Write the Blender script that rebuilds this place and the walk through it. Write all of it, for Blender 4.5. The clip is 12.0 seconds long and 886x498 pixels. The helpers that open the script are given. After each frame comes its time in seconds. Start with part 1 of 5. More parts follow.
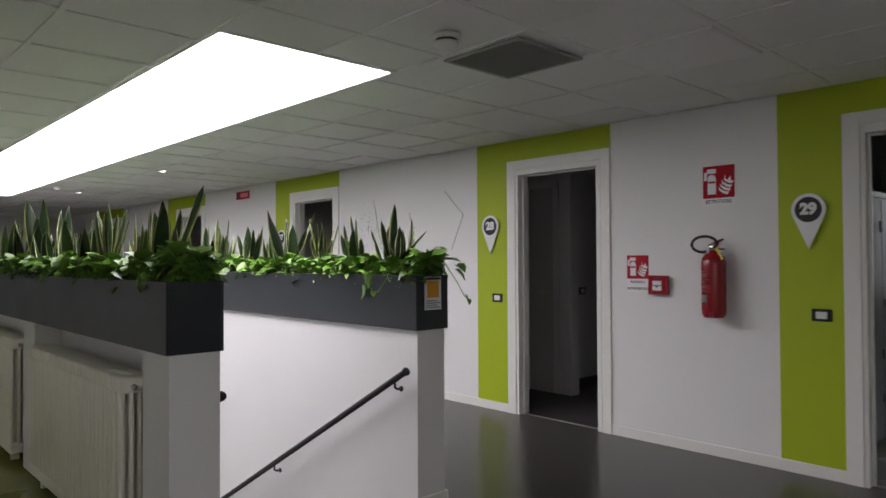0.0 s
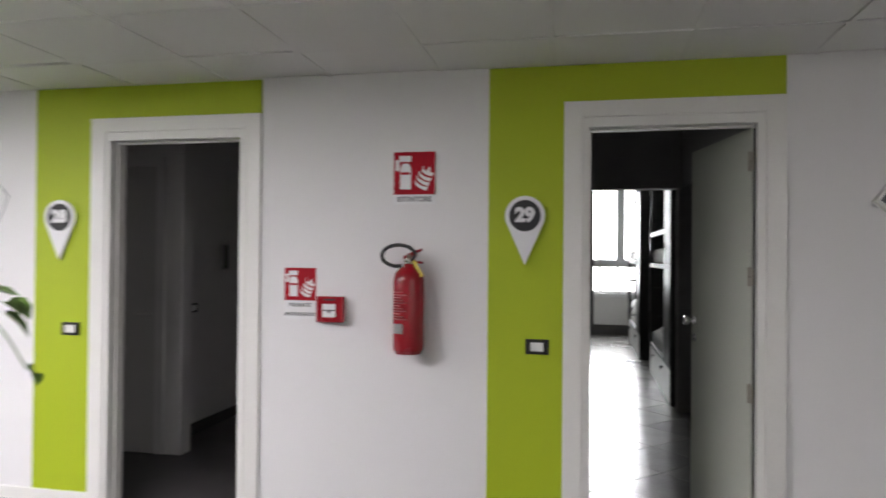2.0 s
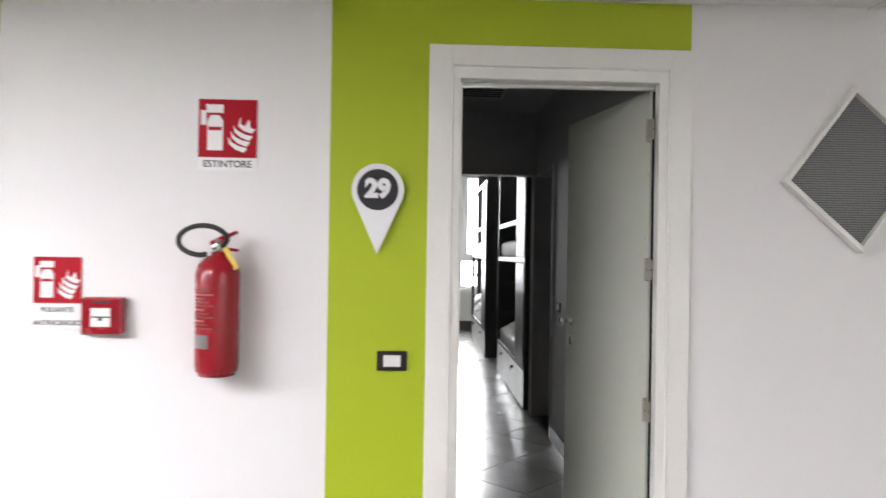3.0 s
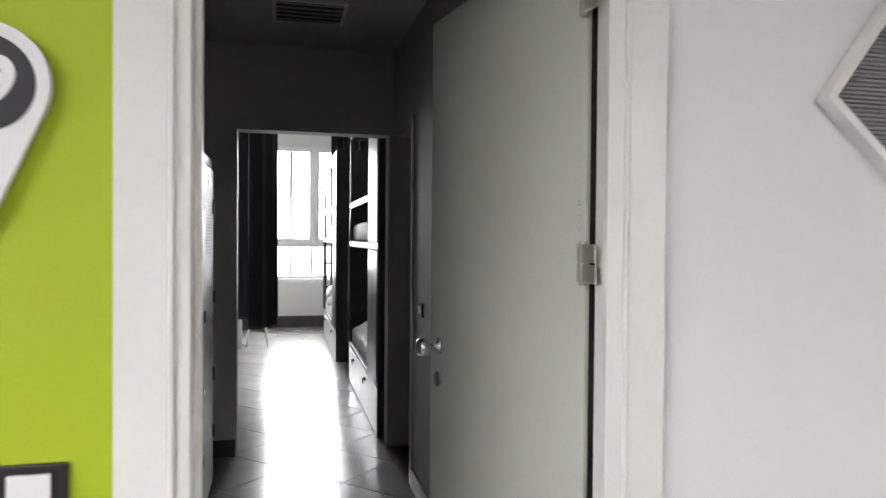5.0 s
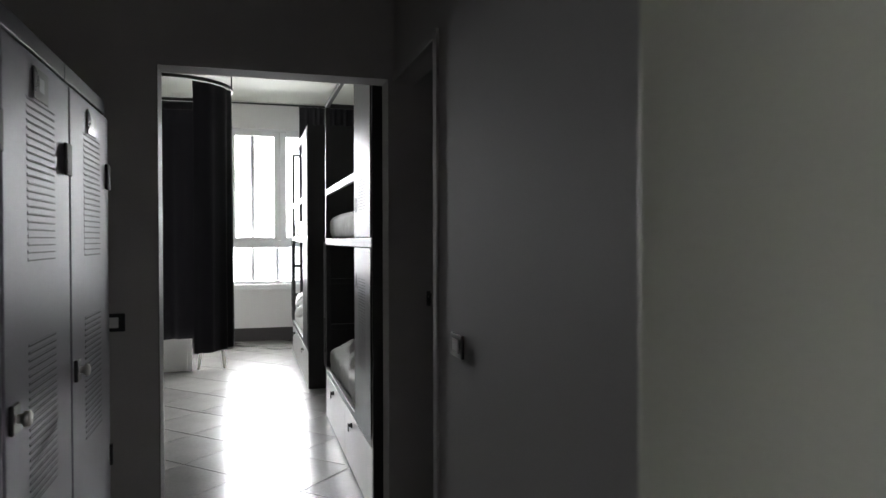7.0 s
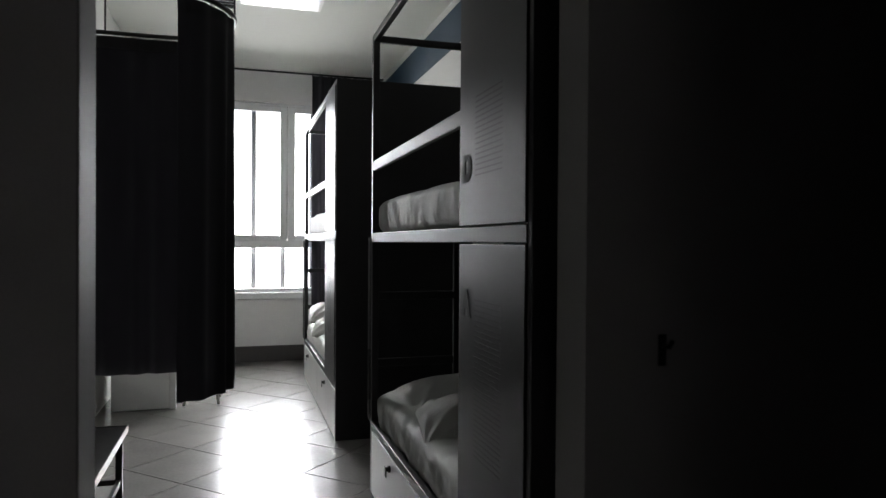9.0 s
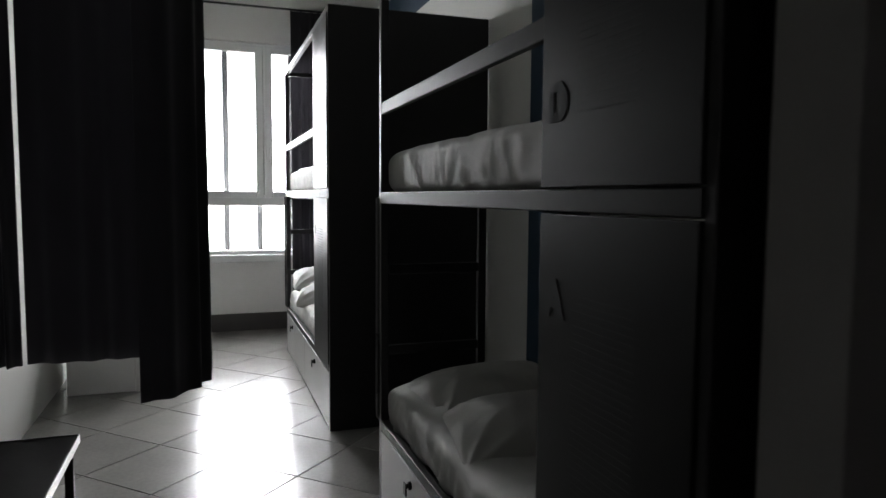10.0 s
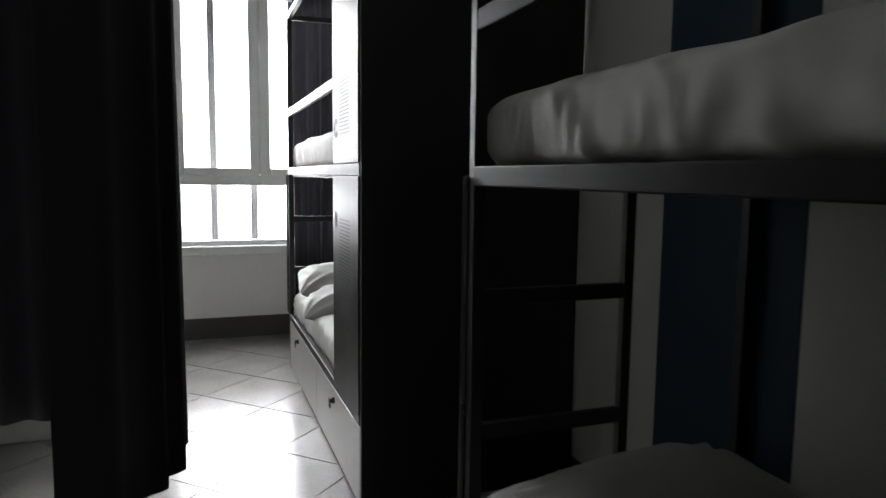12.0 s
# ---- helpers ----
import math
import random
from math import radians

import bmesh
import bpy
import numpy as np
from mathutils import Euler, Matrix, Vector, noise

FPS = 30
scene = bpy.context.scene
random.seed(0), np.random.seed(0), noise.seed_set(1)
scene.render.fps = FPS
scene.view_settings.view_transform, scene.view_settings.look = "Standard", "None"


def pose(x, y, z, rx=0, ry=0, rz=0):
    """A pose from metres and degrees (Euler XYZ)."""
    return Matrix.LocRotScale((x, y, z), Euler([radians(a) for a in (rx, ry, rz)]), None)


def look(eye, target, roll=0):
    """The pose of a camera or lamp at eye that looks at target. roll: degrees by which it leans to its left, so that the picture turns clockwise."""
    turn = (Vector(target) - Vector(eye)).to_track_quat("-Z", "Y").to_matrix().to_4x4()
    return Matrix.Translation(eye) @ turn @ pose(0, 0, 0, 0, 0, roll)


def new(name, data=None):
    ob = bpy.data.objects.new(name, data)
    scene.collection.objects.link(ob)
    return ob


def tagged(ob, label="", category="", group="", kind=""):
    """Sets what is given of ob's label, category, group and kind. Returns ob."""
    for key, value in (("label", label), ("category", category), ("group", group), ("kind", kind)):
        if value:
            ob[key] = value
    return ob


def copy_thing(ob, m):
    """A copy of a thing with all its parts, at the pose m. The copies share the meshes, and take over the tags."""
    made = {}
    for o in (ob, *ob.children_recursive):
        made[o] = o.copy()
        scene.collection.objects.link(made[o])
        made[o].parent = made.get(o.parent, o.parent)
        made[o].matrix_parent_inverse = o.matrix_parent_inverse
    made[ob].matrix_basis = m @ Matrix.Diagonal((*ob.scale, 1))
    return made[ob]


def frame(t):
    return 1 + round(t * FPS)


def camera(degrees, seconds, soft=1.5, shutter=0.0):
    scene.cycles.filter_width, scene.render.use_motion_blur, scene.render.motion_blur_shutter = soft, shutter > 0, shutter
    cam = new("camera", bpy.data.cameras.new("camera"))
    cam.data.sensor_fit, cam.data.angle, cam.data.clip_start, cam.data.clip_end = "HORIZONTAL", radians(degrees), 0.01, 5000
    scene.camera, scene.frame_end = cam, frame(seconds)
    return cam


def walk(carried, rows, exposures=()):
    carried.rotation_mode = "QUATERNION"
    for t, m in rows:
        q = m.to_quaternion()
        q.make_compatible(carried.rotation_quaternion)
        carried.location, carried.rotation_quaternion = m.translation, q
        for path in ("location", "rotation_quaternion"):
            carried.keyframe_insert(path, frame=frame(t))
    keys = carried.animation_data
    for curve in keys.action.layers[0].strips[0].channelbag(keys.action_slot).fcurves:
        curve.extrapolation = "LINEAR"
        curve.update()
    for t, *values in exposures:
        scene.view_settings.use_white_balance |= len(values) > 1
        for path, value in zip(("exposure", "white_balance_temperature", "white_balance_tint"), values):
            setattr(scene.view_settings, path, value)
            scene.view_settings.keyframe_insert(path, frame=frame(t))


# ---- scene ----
cam = camera(66.1, 12.0, shutter=0.4)
PATH = [
    (0, (1.21, -4.599, 1.357), (-0.244, -3.227, 1.39), -0.3),
    (0.5, (0.824, -4.462, 1.38), (-0.626, -3.085, 1.395), -0.2),
    (1, (0.424, -4.198, 1.419), (-0.782, -2.602, 1.426), 0.2),
    (1.5, (0.154, -3.881, 1.443), (-0.715, -2.08, 1.449), 0.6),
    (2, (-0.028, -3.453, 1.459), (-0.43, -1.493, 1.478), 0.5),
    (2.5, (-0.162, -3.064, 1.459), (-0.307, -1.069, 1.473), 0.3),
    (3, (-0.155, -2.64, 1.427), (-0.082, -0.641, 1.436), 0.9),
    (3.5, (-0.062, -2.295, 1.427), (0.185, -0.31, 1.435), 1.0),
    (3.7, (-0.046, -2.178, 1.409), (0.237, -0.199, 1.429), 0.8),
    (5.3, (0.182, -0.971, 1.427), (0.675, 0.967, 1.392), 0.4),
    (5.5, (0.192, -0.781, 1.439), (0.701, 1.153, 1.409), 0.3),
    (6, (0.22, -0.457, 1.436), (0.755, 1.47, 1.402), 0.3),
    (6.5, (0.244, -0.108, 1.431), (0.79, 1.816, 1.398), 0.4),
    (6.7, (0.241, 0.019, 1.406), (0.79, 1.942, 1.374), -0.0),
    (8.3, (0.167, 1.45, 1.349), (0.732, 3.369, 1.325), -0.0),
    (8.5, (0.154, 1.628, 1.369), (0.715, 3.547, 1.348), 0.2),
    (9, (0.139, 2.012, 1.337), (0.716, 3.926, 1.318), 0.4),
    (9.5, (0.136, 2.358, 1.356), (0.758, 4.257, 1.266), 0.6),
    (10, (0.115, 2.713, 1.367), (0.768, 4.597, 1.214), 0.4),
    (10.5, (0.143, 3.047, 1.357), (0.811, 4.922, 1.161), 0.6),
    (11, (0.206, 3.37, 1.377), (0.881, 5.241, 1.166), 0.9),
    (11.5, (0.205, 3.672, 1.363), (0.887, 5.54, 1.149), 0.8),
    (12, (0.17, 3.987, 1.359), (0.847, 5.857, 1.147), 0.7),
]
walk(cam, [(t, look(eye, target, roll)) for t, eye, target, roll in PATH],
     exposures=[(0.0, -1.0), (0.6, -1.0), (1.0, -0.85), (1.5, -0.5), (2.0, -0.1), (2.5, 0.5), (3.0, 0.92), (3.7, 1.05), (5.3, 1.0), (6.0, 0.85), (6.5, 0.8), (8.5, 0.14), (9.5, -0.2), (12.0, -0.3)])

# ---- world and large lights ----
world = bpy.data.worlds.new("world")
scene.world = world
world.use_nodes = True
wn = world.node_tree
sky = wn.nodes.new("ShaderNodeTexSky")
sky.sky_type = "NISHITA"
sky.sun_disc = False
sky.sun_elevation = radians(38)
sky.sun_rotation = radians(200)
wn.links.new(sky.outputs[0], wn.nodes["Background"].inputs[0])
wn.nodes["Background"].inputs[1].default_value = 0.15

sun_light = bpy.data.lights.new("sun", "SUN")
sun_light.energy, sun_light.angle, sun_light.color = 1.2, radians(10), (1.0, 0.96, 0.9)
sun = new("sun", sun_light)
sun.matrix_basis = pose(0, 0, 20, 52, 0, -20)

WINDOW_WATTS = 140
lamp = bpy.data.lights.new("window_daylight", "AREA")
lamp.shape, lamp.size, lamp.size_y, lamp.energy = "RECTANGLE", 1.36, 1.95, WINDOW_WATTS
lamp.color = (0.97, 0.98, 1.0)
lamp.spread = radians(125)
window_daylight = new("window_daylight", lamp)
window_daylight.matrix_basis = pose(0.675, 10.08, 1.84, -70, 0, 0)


# ---- materials ----
def mat(name, color, rough=0.6, metal=0.0, var=0.12, scale=3.0, fine=60.0, bump=0.1, island=0.0, obj_var=0.0, spec=0.5, rough_var=0.1, sheen=0.0):
    m = bpy.data.materials.new(name)
    m.use_nodes = True
    t = m.node_tree
    b = t.nodes["Principled BSDF"]
    b.inputs["Metallic"].default_value = metal
    b.inputs["Specular IOR Level"].default_value = spec
    if sheen:
        b.inputs["Sheen Weight"].default_value = sheen
    co = t.nodes.new("ShaderNodeTexCoord")
    n1 = t.nodes.new("ShaderNodeTexNoise")
    n1.inputs["Scale"].default_value, n1.inputs["Detail"].default_value = scale, 6
    n2 = t.nodes.new("ShaderNodeTexNoise")
    n2.inputs["Scale"].default_value, n2.inputs["Detail"].default_value = fine, 4
    t.links.new(co.outputs["Object"], n1.inputs["Vector"])
    t.links.new(co.outputs["Object"], n2.inputs["Vector"])
    add = t.nodes.new("ShaderNodeMath")
    add.operation = "ADD"
    t.links.new(n1.outputs["Fac"], add.inputs[0])
    t.links.new(n2.outputs["Fac"], add.inputs[1])
    last = add.outputs[0]
    if island or obj_var:
        src = t.nodes.new("ShaderNodeNewGeometry").outputs["Random Per Island"] if island else t.nodes.new("ShaderNodeObjectInfo").outputs["Random"]
        ma = t.nodes.new("ShaderNodeMath")
        ma.operation = "MULTIPLY_ADD"
        t.links.new(src, ma.inputs[0])
        ma.inputs[1].default_value = (island or obj_var) * 2
        t.links.new(last, ma.inputs[2])
        last = ma.outputs[0]
    ramp = t.nodes.new("ShaderNodeMapRange")
    ramp.inputs["From Min"].default_value, ramp.inputs["From Max"].default_value = 0.6, 1.4 + (island or obj_var)
    ramp.inputs["To Min"].default_value, ramp.inputs["To Max"].default_value = 1 - var, 1 + var
    t.links.new(last, ramp.inputs["Value"])
    mul = t.nodes.new("ShaderNodeMix")
    mul.data_type, mul.blend_type = "RGBA", "MULTIPLY"
    mul.inputs["Factor"].default_value = 1
    mul.inputs["A"].default_value = (*color, 1)
    t.links.new(ramp.outputs[0], mul.inputs["B"])
    t.links.new(mul.outputs["Result"], b.inputs["Base Color"])
    rr = t.nodes.new("ShaderNodeMapRange")
    rr.inputs["To Min"].default_value, rr.inputs["To Max"].default_value = max(0.02, rough - rough_var), min(1, rough + rough_var)
    t.links.new(n1.outputs["Fac"], rr.inputs["Value"])
    t.links.new(rr.outputs[0], b.inputs["Roughness"])
    if bump:
        bp = t.nodes.new("ShaderNodeBump")
        bp.inputs["Strength"].default_value, bp.inputs["Distance"].default_value = bump, 0.004
        t.links.new(n2.outputs["Fac"], bp.inputs["Height"])
        t.links.new(bp.outputs[0], b.inputs["Normal"])
    return m


def glow(name, color, strength):
    m = bpy.data.materials.new(name)
    m.use_nodes = True
    b = m.node_tree.nodes["Principled BSDF"]
    b.inputs["Base Color"].default_value = (*color, 1)
    b.inputs["Emission Color"].default_value = (*color, 1)
    b.inputs["Emission Strength"].default_value = strength
    return m


WHITE = mat("white_wall_paint", (0.80, 0.79, 0.78), 0.75, var=0.03, scale=1.2, fine=180, bump=0.12)
# WHITE darkened for the dormitory side walls, to dim the room's bounced light
DIMMEDWHITE = mat("dimmed_white_paint", (0.63, 0.63, 0.605), 0.8, var=0.04, scale=1.2, fine=180, bump=0.12)
GREEN = mat("lime_green_paint", (0.40, 0.50, 0.012), 0.6, var=0.04, scale=1.5, fine=180, bump=0.1)
BLUE = mat("petrol_blue_paint", (0.008, 0.034, 0.065), 0.65, var=0.05, fine=180)
ROOMGREY = mat("pale_grey_room_paint", (0.55, 0.54, 0.53), 0.75, var=0.05, scale=1.2, fine=180)
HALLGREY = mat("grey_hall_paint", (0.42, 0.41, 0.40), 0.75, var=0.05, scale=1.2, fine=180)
SOFFIT = mat("ceiling_board", (0.82, 0.82, 0.80), 0.9, var=0.04, scale=2, fine=220, bump=0.25, island=0.25)
TBAR = mat("ceiling_grid_bar", (0.80, 0.80, 0.78), 0.5, var=0.04)
PLASTER = mat("ceiling_plaster", (0.66, 0.67, 0.62), 0.85, var=0.03, scale=1, fine=120)
VINYL = mat("dark_vinyl_floor", (0.060, 0.054, 0.052), 0.30, var=0.08, scale=0.8, fine=120, bump=0.012, rough_var=0.03)
GREENFLOOR = mat("olive_vinyl_floor", (0.16, 0.18, 0.02), 0.3, var=0.12, scale=1.5, fine=40, bump=0.03)
TILE = mat("dark_porcelain_tile", (0.235, 0.228, 0.215), 0.22, spec=0.9, var=0.22, scale=4, fine=45, bump=0.012, obj_var=0.3, rough_var=0.025)
GROUT = mat("light_grey_grout", (0.42, 0.42, 0.40), 0.85, var=0.1)
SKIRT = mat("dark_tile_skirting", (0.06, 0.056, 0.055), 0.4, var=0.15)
TRIMWHITE = mat("white_lacquered_trim", (0.80, 0.79, 0.75), 0.4, var=0.03, fine=90, bump=0.04)
REVEALSHEET = mat("satin_grey_reveal_sheet", (0.26, 0.255, 0.25), 0.55, var=0.05, fine=90, bump=0.04)
LEAF = mat("pale_grey_door_laminate", (0.60, 0.625, 0.535), 0.45, var=0.04, scale=2, fine=120, bump=0.04)
NICKEL = mat("satin_nickel", (0.46, 0.43, 0.35), 0.45, 0.6, var=0.08, fine=120)
LADDERSTEEL = mat("dark_lacquered_tube", (0.10, 0.10, 0.10), 0.28, 0.5, var=0.1, fine=120)
STEEL = mat("brushed_steel", (0.55, 0.54, 0.52), 0.32, 1.0, var=0.1, fine=120)
CHROME = mat("chrome", (0.75, 0.75, 0.75), 0.12, 1.0, var=0.05, bump=0)
ANTHRACITE = mat("anthracite_sheet_metal", (0.022, 0.026, 0.031), 0.40, 0.1, var=0.12, scale=2, fine=90, bump=0.03)
BLACK = mat("black_powder_coat", (0.016, 0.015, 0.016), 0.42, var=0.15, scale=4, fine=150, bump=0.06)
BLACKPLASTIC = mat("black_plastic", (0.014, 0.014, 0.014), 0.3, var=0.1, bump=0)
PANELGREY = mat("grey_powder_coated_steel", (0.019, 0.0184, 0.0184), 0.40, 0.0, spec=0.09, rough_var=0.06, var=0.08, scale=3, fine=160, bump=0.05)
LOCKERGREY = mat("blue_grey_locker_steel", (0.165, 0.160, 0.192), 0.46, 0.25, var=0.08, scale=2.5, fine=160, bump=0.05)
DRAWERGREY = mat("pale_grey_drawer_front", (0.36, 0.36, 0.35), 0.35, 0.0, var=0.05, fine=120, bump=0.03)
# two dark tones that stand for the shade inside louvres and slots
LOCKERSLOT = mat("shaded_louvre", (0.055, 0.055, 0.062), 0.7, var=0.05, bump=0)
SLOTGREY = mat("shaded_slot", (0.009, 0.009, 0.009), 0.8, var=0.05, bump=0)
SLOT = mat("dark_slot", (0.012, 0.012, 0.013), 0.8, var=0.05, bump=0)
LINEN = mat("white_bed_linen", (0.50, 0.50, 0.48), 0.66, spec=0.35, var=0.05, scale=6, fine=350, bump=0.10, sheen=0.12)
lt = LINEN.node_tree
crease = lt.nodes.new("ShaderNodeTexNoise")
crease.inputs["Scale"].default_value, crease.inputs["Detail"].default_value, crease.inputs["Distortion"].default_value = 2.6, 2, 1.4
fold = lt.nodes.new("ShaderNodeBump")
fold.inputs["Strength"].default_value, fold.inputs["Distance"].default_value = 0.6, 0.03
lt.links.new(next(n for n in lt.nodes if n.type == "TEX_COORD").outputs["Object"], crease.inputs["Vector"])
lt.links.new(crease.outputs["Fac"], fold.inputs["Height"])
weave = next(n for n in lt.nodes if n.type == "BUMP" and n != fold)
lt.links.new(weave.outputs[0], fold.inputs["Normal"])
lt.links.new(fold.outputs[0], lt.nodes["Principled BSDF"].inputs["Normal"])
CURTAIN = mat("black_curtain_fabric", (0.026, 0.024, 0.030), 0.8, var=0.2, scale=5, fine=350, bump=0.3, sheen=0.25)
TAPE = mat("grey_curtain_tape", (0.10, 0.10, 0.105), 0.8, var=0.1)
RADIATOR = mat("cream_radiator_enamel", (0.82, 0.79, 0.68), 0.35, var=0.04, bump=0.03)
RED = mat("red_signal_enamel", (0.30, 0.008, 0.016), 0.25, var=0.06, bump=0.02)
SIGNRED = mat("red_sign_print", (0.40, 0.006, 0.016), 0.6, spec=0.2, var=0.03, bump=0)
SIGNWHITE = mat("white_sign_print", (0.82, 0.82, 0.82), 0.4, var=0.02, bump=0)
INK = mat("dark_print", (0.02, 0.02, 0.022), 0.5, var=0.05, bump=0)
GREYINK = mat("grey_print", (0.25, 0.25, 0.26), 0.5, var=0.05, bump=0)
ORANGE = mat("orange_print", (0.75, 0.33, 0.03), 0.5, var=0.05, bump=0)
RUBBER = mat("black_rubber", (0.02, 0.02, 0.02), 0.6, var=0.1)
STRIPE = mat("grey_ribbed_textile", (0.26, 0.26, 0.26), 0.8, var=0.08, fine=300, bump=0.2)
STRIPEDARK = mat("dark_ribbed_textile", (0.10, 0.10, 0.10), 0.8, var=0.08)
SNAKE = mat("snake_plant_leaf", (0.030, 0.055, 0.022), 0.40, var=0.5, scale=14, fine=40, bump=0.1, obj_var=0.5)
SNAKEPALE = mat("pale_snake_plant_leaf", (0.075, 0.115, 0.045), 0.42, var=0.4, scale=14, fine=40, bump=0.1, obj_var=0.4)
SNAKEEDGE = mat("snake_plant_leaf_edge", (0.38, 0.40, 0.18), 0.45, var=0.2, scale=14)
POTHOS = mat("pothos_leaf", (0.115, 0.225, 0.032), 0.35, var=0.62, scale=10, fine=50, bump=0.1, island=0.8)
SOIL = mat("potting_soil", (0.035, 0.025, 0.018), 0.95, var=0.3, fine=80, bump=0.6)
WOODDARK = mat("dark_bench_laminate", (0.022, 0.02, 0.02), 0.35, var=0.2, scale=4, fine=60)
WHITEFURN = mat("white_furniture_laminate", (0.78, 0.78, 0.77), 0.4, var=0.03)
PVC = mat("white_window_pvc", (0.82, 0.83, 0.83), 0.3, var=0.02, bump=0.02)
SKYLIGHT = glow("luminous_skylight_panel", (0.975, 0.93, 1.0), 18.0)
# glow of the added east panel, which is out of view
FILL_GLOW_EAST = glow("added_unseen_fill_panel", (0.98, 0.965, 0.98), 7.5)
SPOT = glow("spotlight_lens", (1.0, 0.98, 0.95), 25.0)
GLASS = bpy.data.materials.new("window_glass")
GLASS.use_nodes = True
gt = GLASS.node_tree
gt.nodes.remove(gt.nodes["Principled BSDF"])
clear, gloss, blend = gt.nodes.new("ShaderNodeBsdfTransparent"), gt.nodes.new("ShaderNodeBsdfGlossy"), gt.nodes.new("ShaderNodeMixShader")
gloss.inputs["Roughness"].default_value = 0.02
fres = gt.nodes.new("ShaderNodeFresnel")
fres.inputs["IOR"].default_value = 1.35
gt.links.new(fres.outputs[0], blend.inputs[0])
gt.links.new(clear.outputs[0], blend.inputs[1])
gt.links.new(gloss.outputs[0], blend.inputs[2])
gt.links.new(blend.outputs[0], gt.nodes["Material Output"].inputs["Surface"])


# ---- builders ----
def mesh_of(name, bm, material, smooth=False):
    me = bpy.data.meshes.new(name)
    bmesh.ops.recalc_face_normals(bm, faces=bm.faces)
    bm.to_mesh(me)
    bm.free()
    for m in material if isinstance(material, (list, tuple)) else [material]:
        me.materials.append(m)
    if smooth:
        for p in me.polygons:
            p.use_smooth = True
    return me


def part(name, bm, material, parent=None, label="", smooth=False):
    ob = new(name, mesh_of(name, bm, material, smooth))
    if parent is not None:
        ob.parent = parent
    if label:
        ob["label"] = label
    return ob


def thing(name, m, label, category, group="", kind=""):
    ob = new(name)
    ob.empty_display_size = 0.05
    ob.matrix_basis = m if isinstance(m, Matrix) else pose(*m)
    return tagged(ob, label, category, group, kind)


def structure(name, bm, material, label, category, smooth=False):
    return tagged(part(name, bm, material, smooth=smooth), label, category, kind="structure")


def box(x0, x1, y0, y1, z0, z1, bevel=0.0, bm=None, seg=2):
    out = bm or bmesh.new()
    tmp = bmesh.new() if bevel else out
    vs = [tmp.verts.new((x, y, z)) for x in (min(x0, x1), max(x0, x1)) for y in (min(y0, y1), max(y0, y1)) for z in (min(z0, z1), max(z0, z1))]
    for f in ((0, 1, 3, 2), (4, 6, 7, 5), (0, 4, 5, 1), (2, 3, 7, 6), (0, 2, 6, 4), (1, 5, 7, 3)):
        tmp.faces.new([vs[i] for i in f])
    if bevel:
        bmesh.ops.bevel(tmp, geom=tmp.edges[:], offset=bevel, segments=seg, profile=0.5, affect="EDGES")
        join(out, tmp)
    return out


def join(bm, other):
    me = bpy.data.meshes.new("tmp")
    other.to_mesh(me)
    other.free()
    bm.from_mesh(me)
    bpy.data.meshes.remove(me)
    return bm


def tube(points, radius, sides=10, bm=None, cap=True):
    bm = bm or bmesh.new()
    pts = [Vector(p) for p in points]
    rings = []
    side = None
    for i, p in enumerate(pts):
        d = (pts[min(i + 1, len(pts) - 1)] - pts[max(i - 1, 0)]).normalized()
        if side is None:
            side = d.orthogonal().normalized()
        side = (side - d * side.dot(d)).normalized()
        up = d.cross(side)
        r = radius[i] if isinstance(radius, (list, tuple)) else radius
        rings.append([bm.verts.new(p + (side * math.cos(a) + up * math.sin(a)) * r) for a in [2 * math.pi * k / sides for k in range(sides)]])
    for a, b in zip(rings, rings[1:]):
        for k in range(sides):
            bm.faces.new((a[k], a[(k + 1) % sides], b[(k + 1) % sides], b[k]))
    if cap:
        bm.faces.new(rings[0][::-1])
        bm.faces.new(rings[-1])
    return bm


def lathe(profile, sides=24, bm=None, m=None):
    """A turned solid round z from (radius, height) pairs."""
    bm = bm or bmesh.new()
    m = m or Matrix()
    rings = [[bm.verts.new(m @ Vector((r * math.cos(2 * math.pi * k / sides), r * math.sin(2 * math.pi * k / sides), z))) for k in range(sides)] for r, z in profile]
    for a, b in zip(rings, rings[1:]):
        for k in range(sides):
            bm.faces.new((a[k], a[(k + 1) % sides], b[(k + 1) % sides], b[k]))
    bm.faces.new(rings[0][::-1])
    bm.faces.new(rings[-1])
    return bm


def prism(outline, y0, y1, bm=None):
    """A flat plate: outline in (x, z), from y0 to y1."""
    bm = bm or bmesh.new()
    a = [bm.verts.new((x, y0, z)) for x, z in outline]
    b = [bm.verts.new((x, y1, z)) for x, z in outline]
    bm.faces.new(a)
    bm.faces.new(b[::-1])
    n = len(a)
    for i in range(n):
        bm.faces.new((a[i], b[i], b[(i + 1) % n], a[(i + 1) % n]))
    return bm


def lettering(name, text, size, m, material, parent, depth=0.001, bold=0.0):
    cu = bpy.data.curves.new(name, "FONT")
    cu.body, cu.size, cu.extrude, cu.align_x, cu.align_y, cu.offset = text, size, depth, "CENTER", "CENTER", bold
    tmp = new("tmp_text", cu)
    bpy.context.view_layer.update()
    me = bpy.data.meshes.new_from_object(tmp.evaluated_get(bpy.context.evaluated_depsgraph_get()))
    bpy.data.objects.remove(tmp)
    bpy.data.curves.remove(cu)
    me.materials.clear()
    me.materials.append(material)
    ob = new(name, me)
    ob.parent = parent
    ob.matrix_basis = m
    return ob


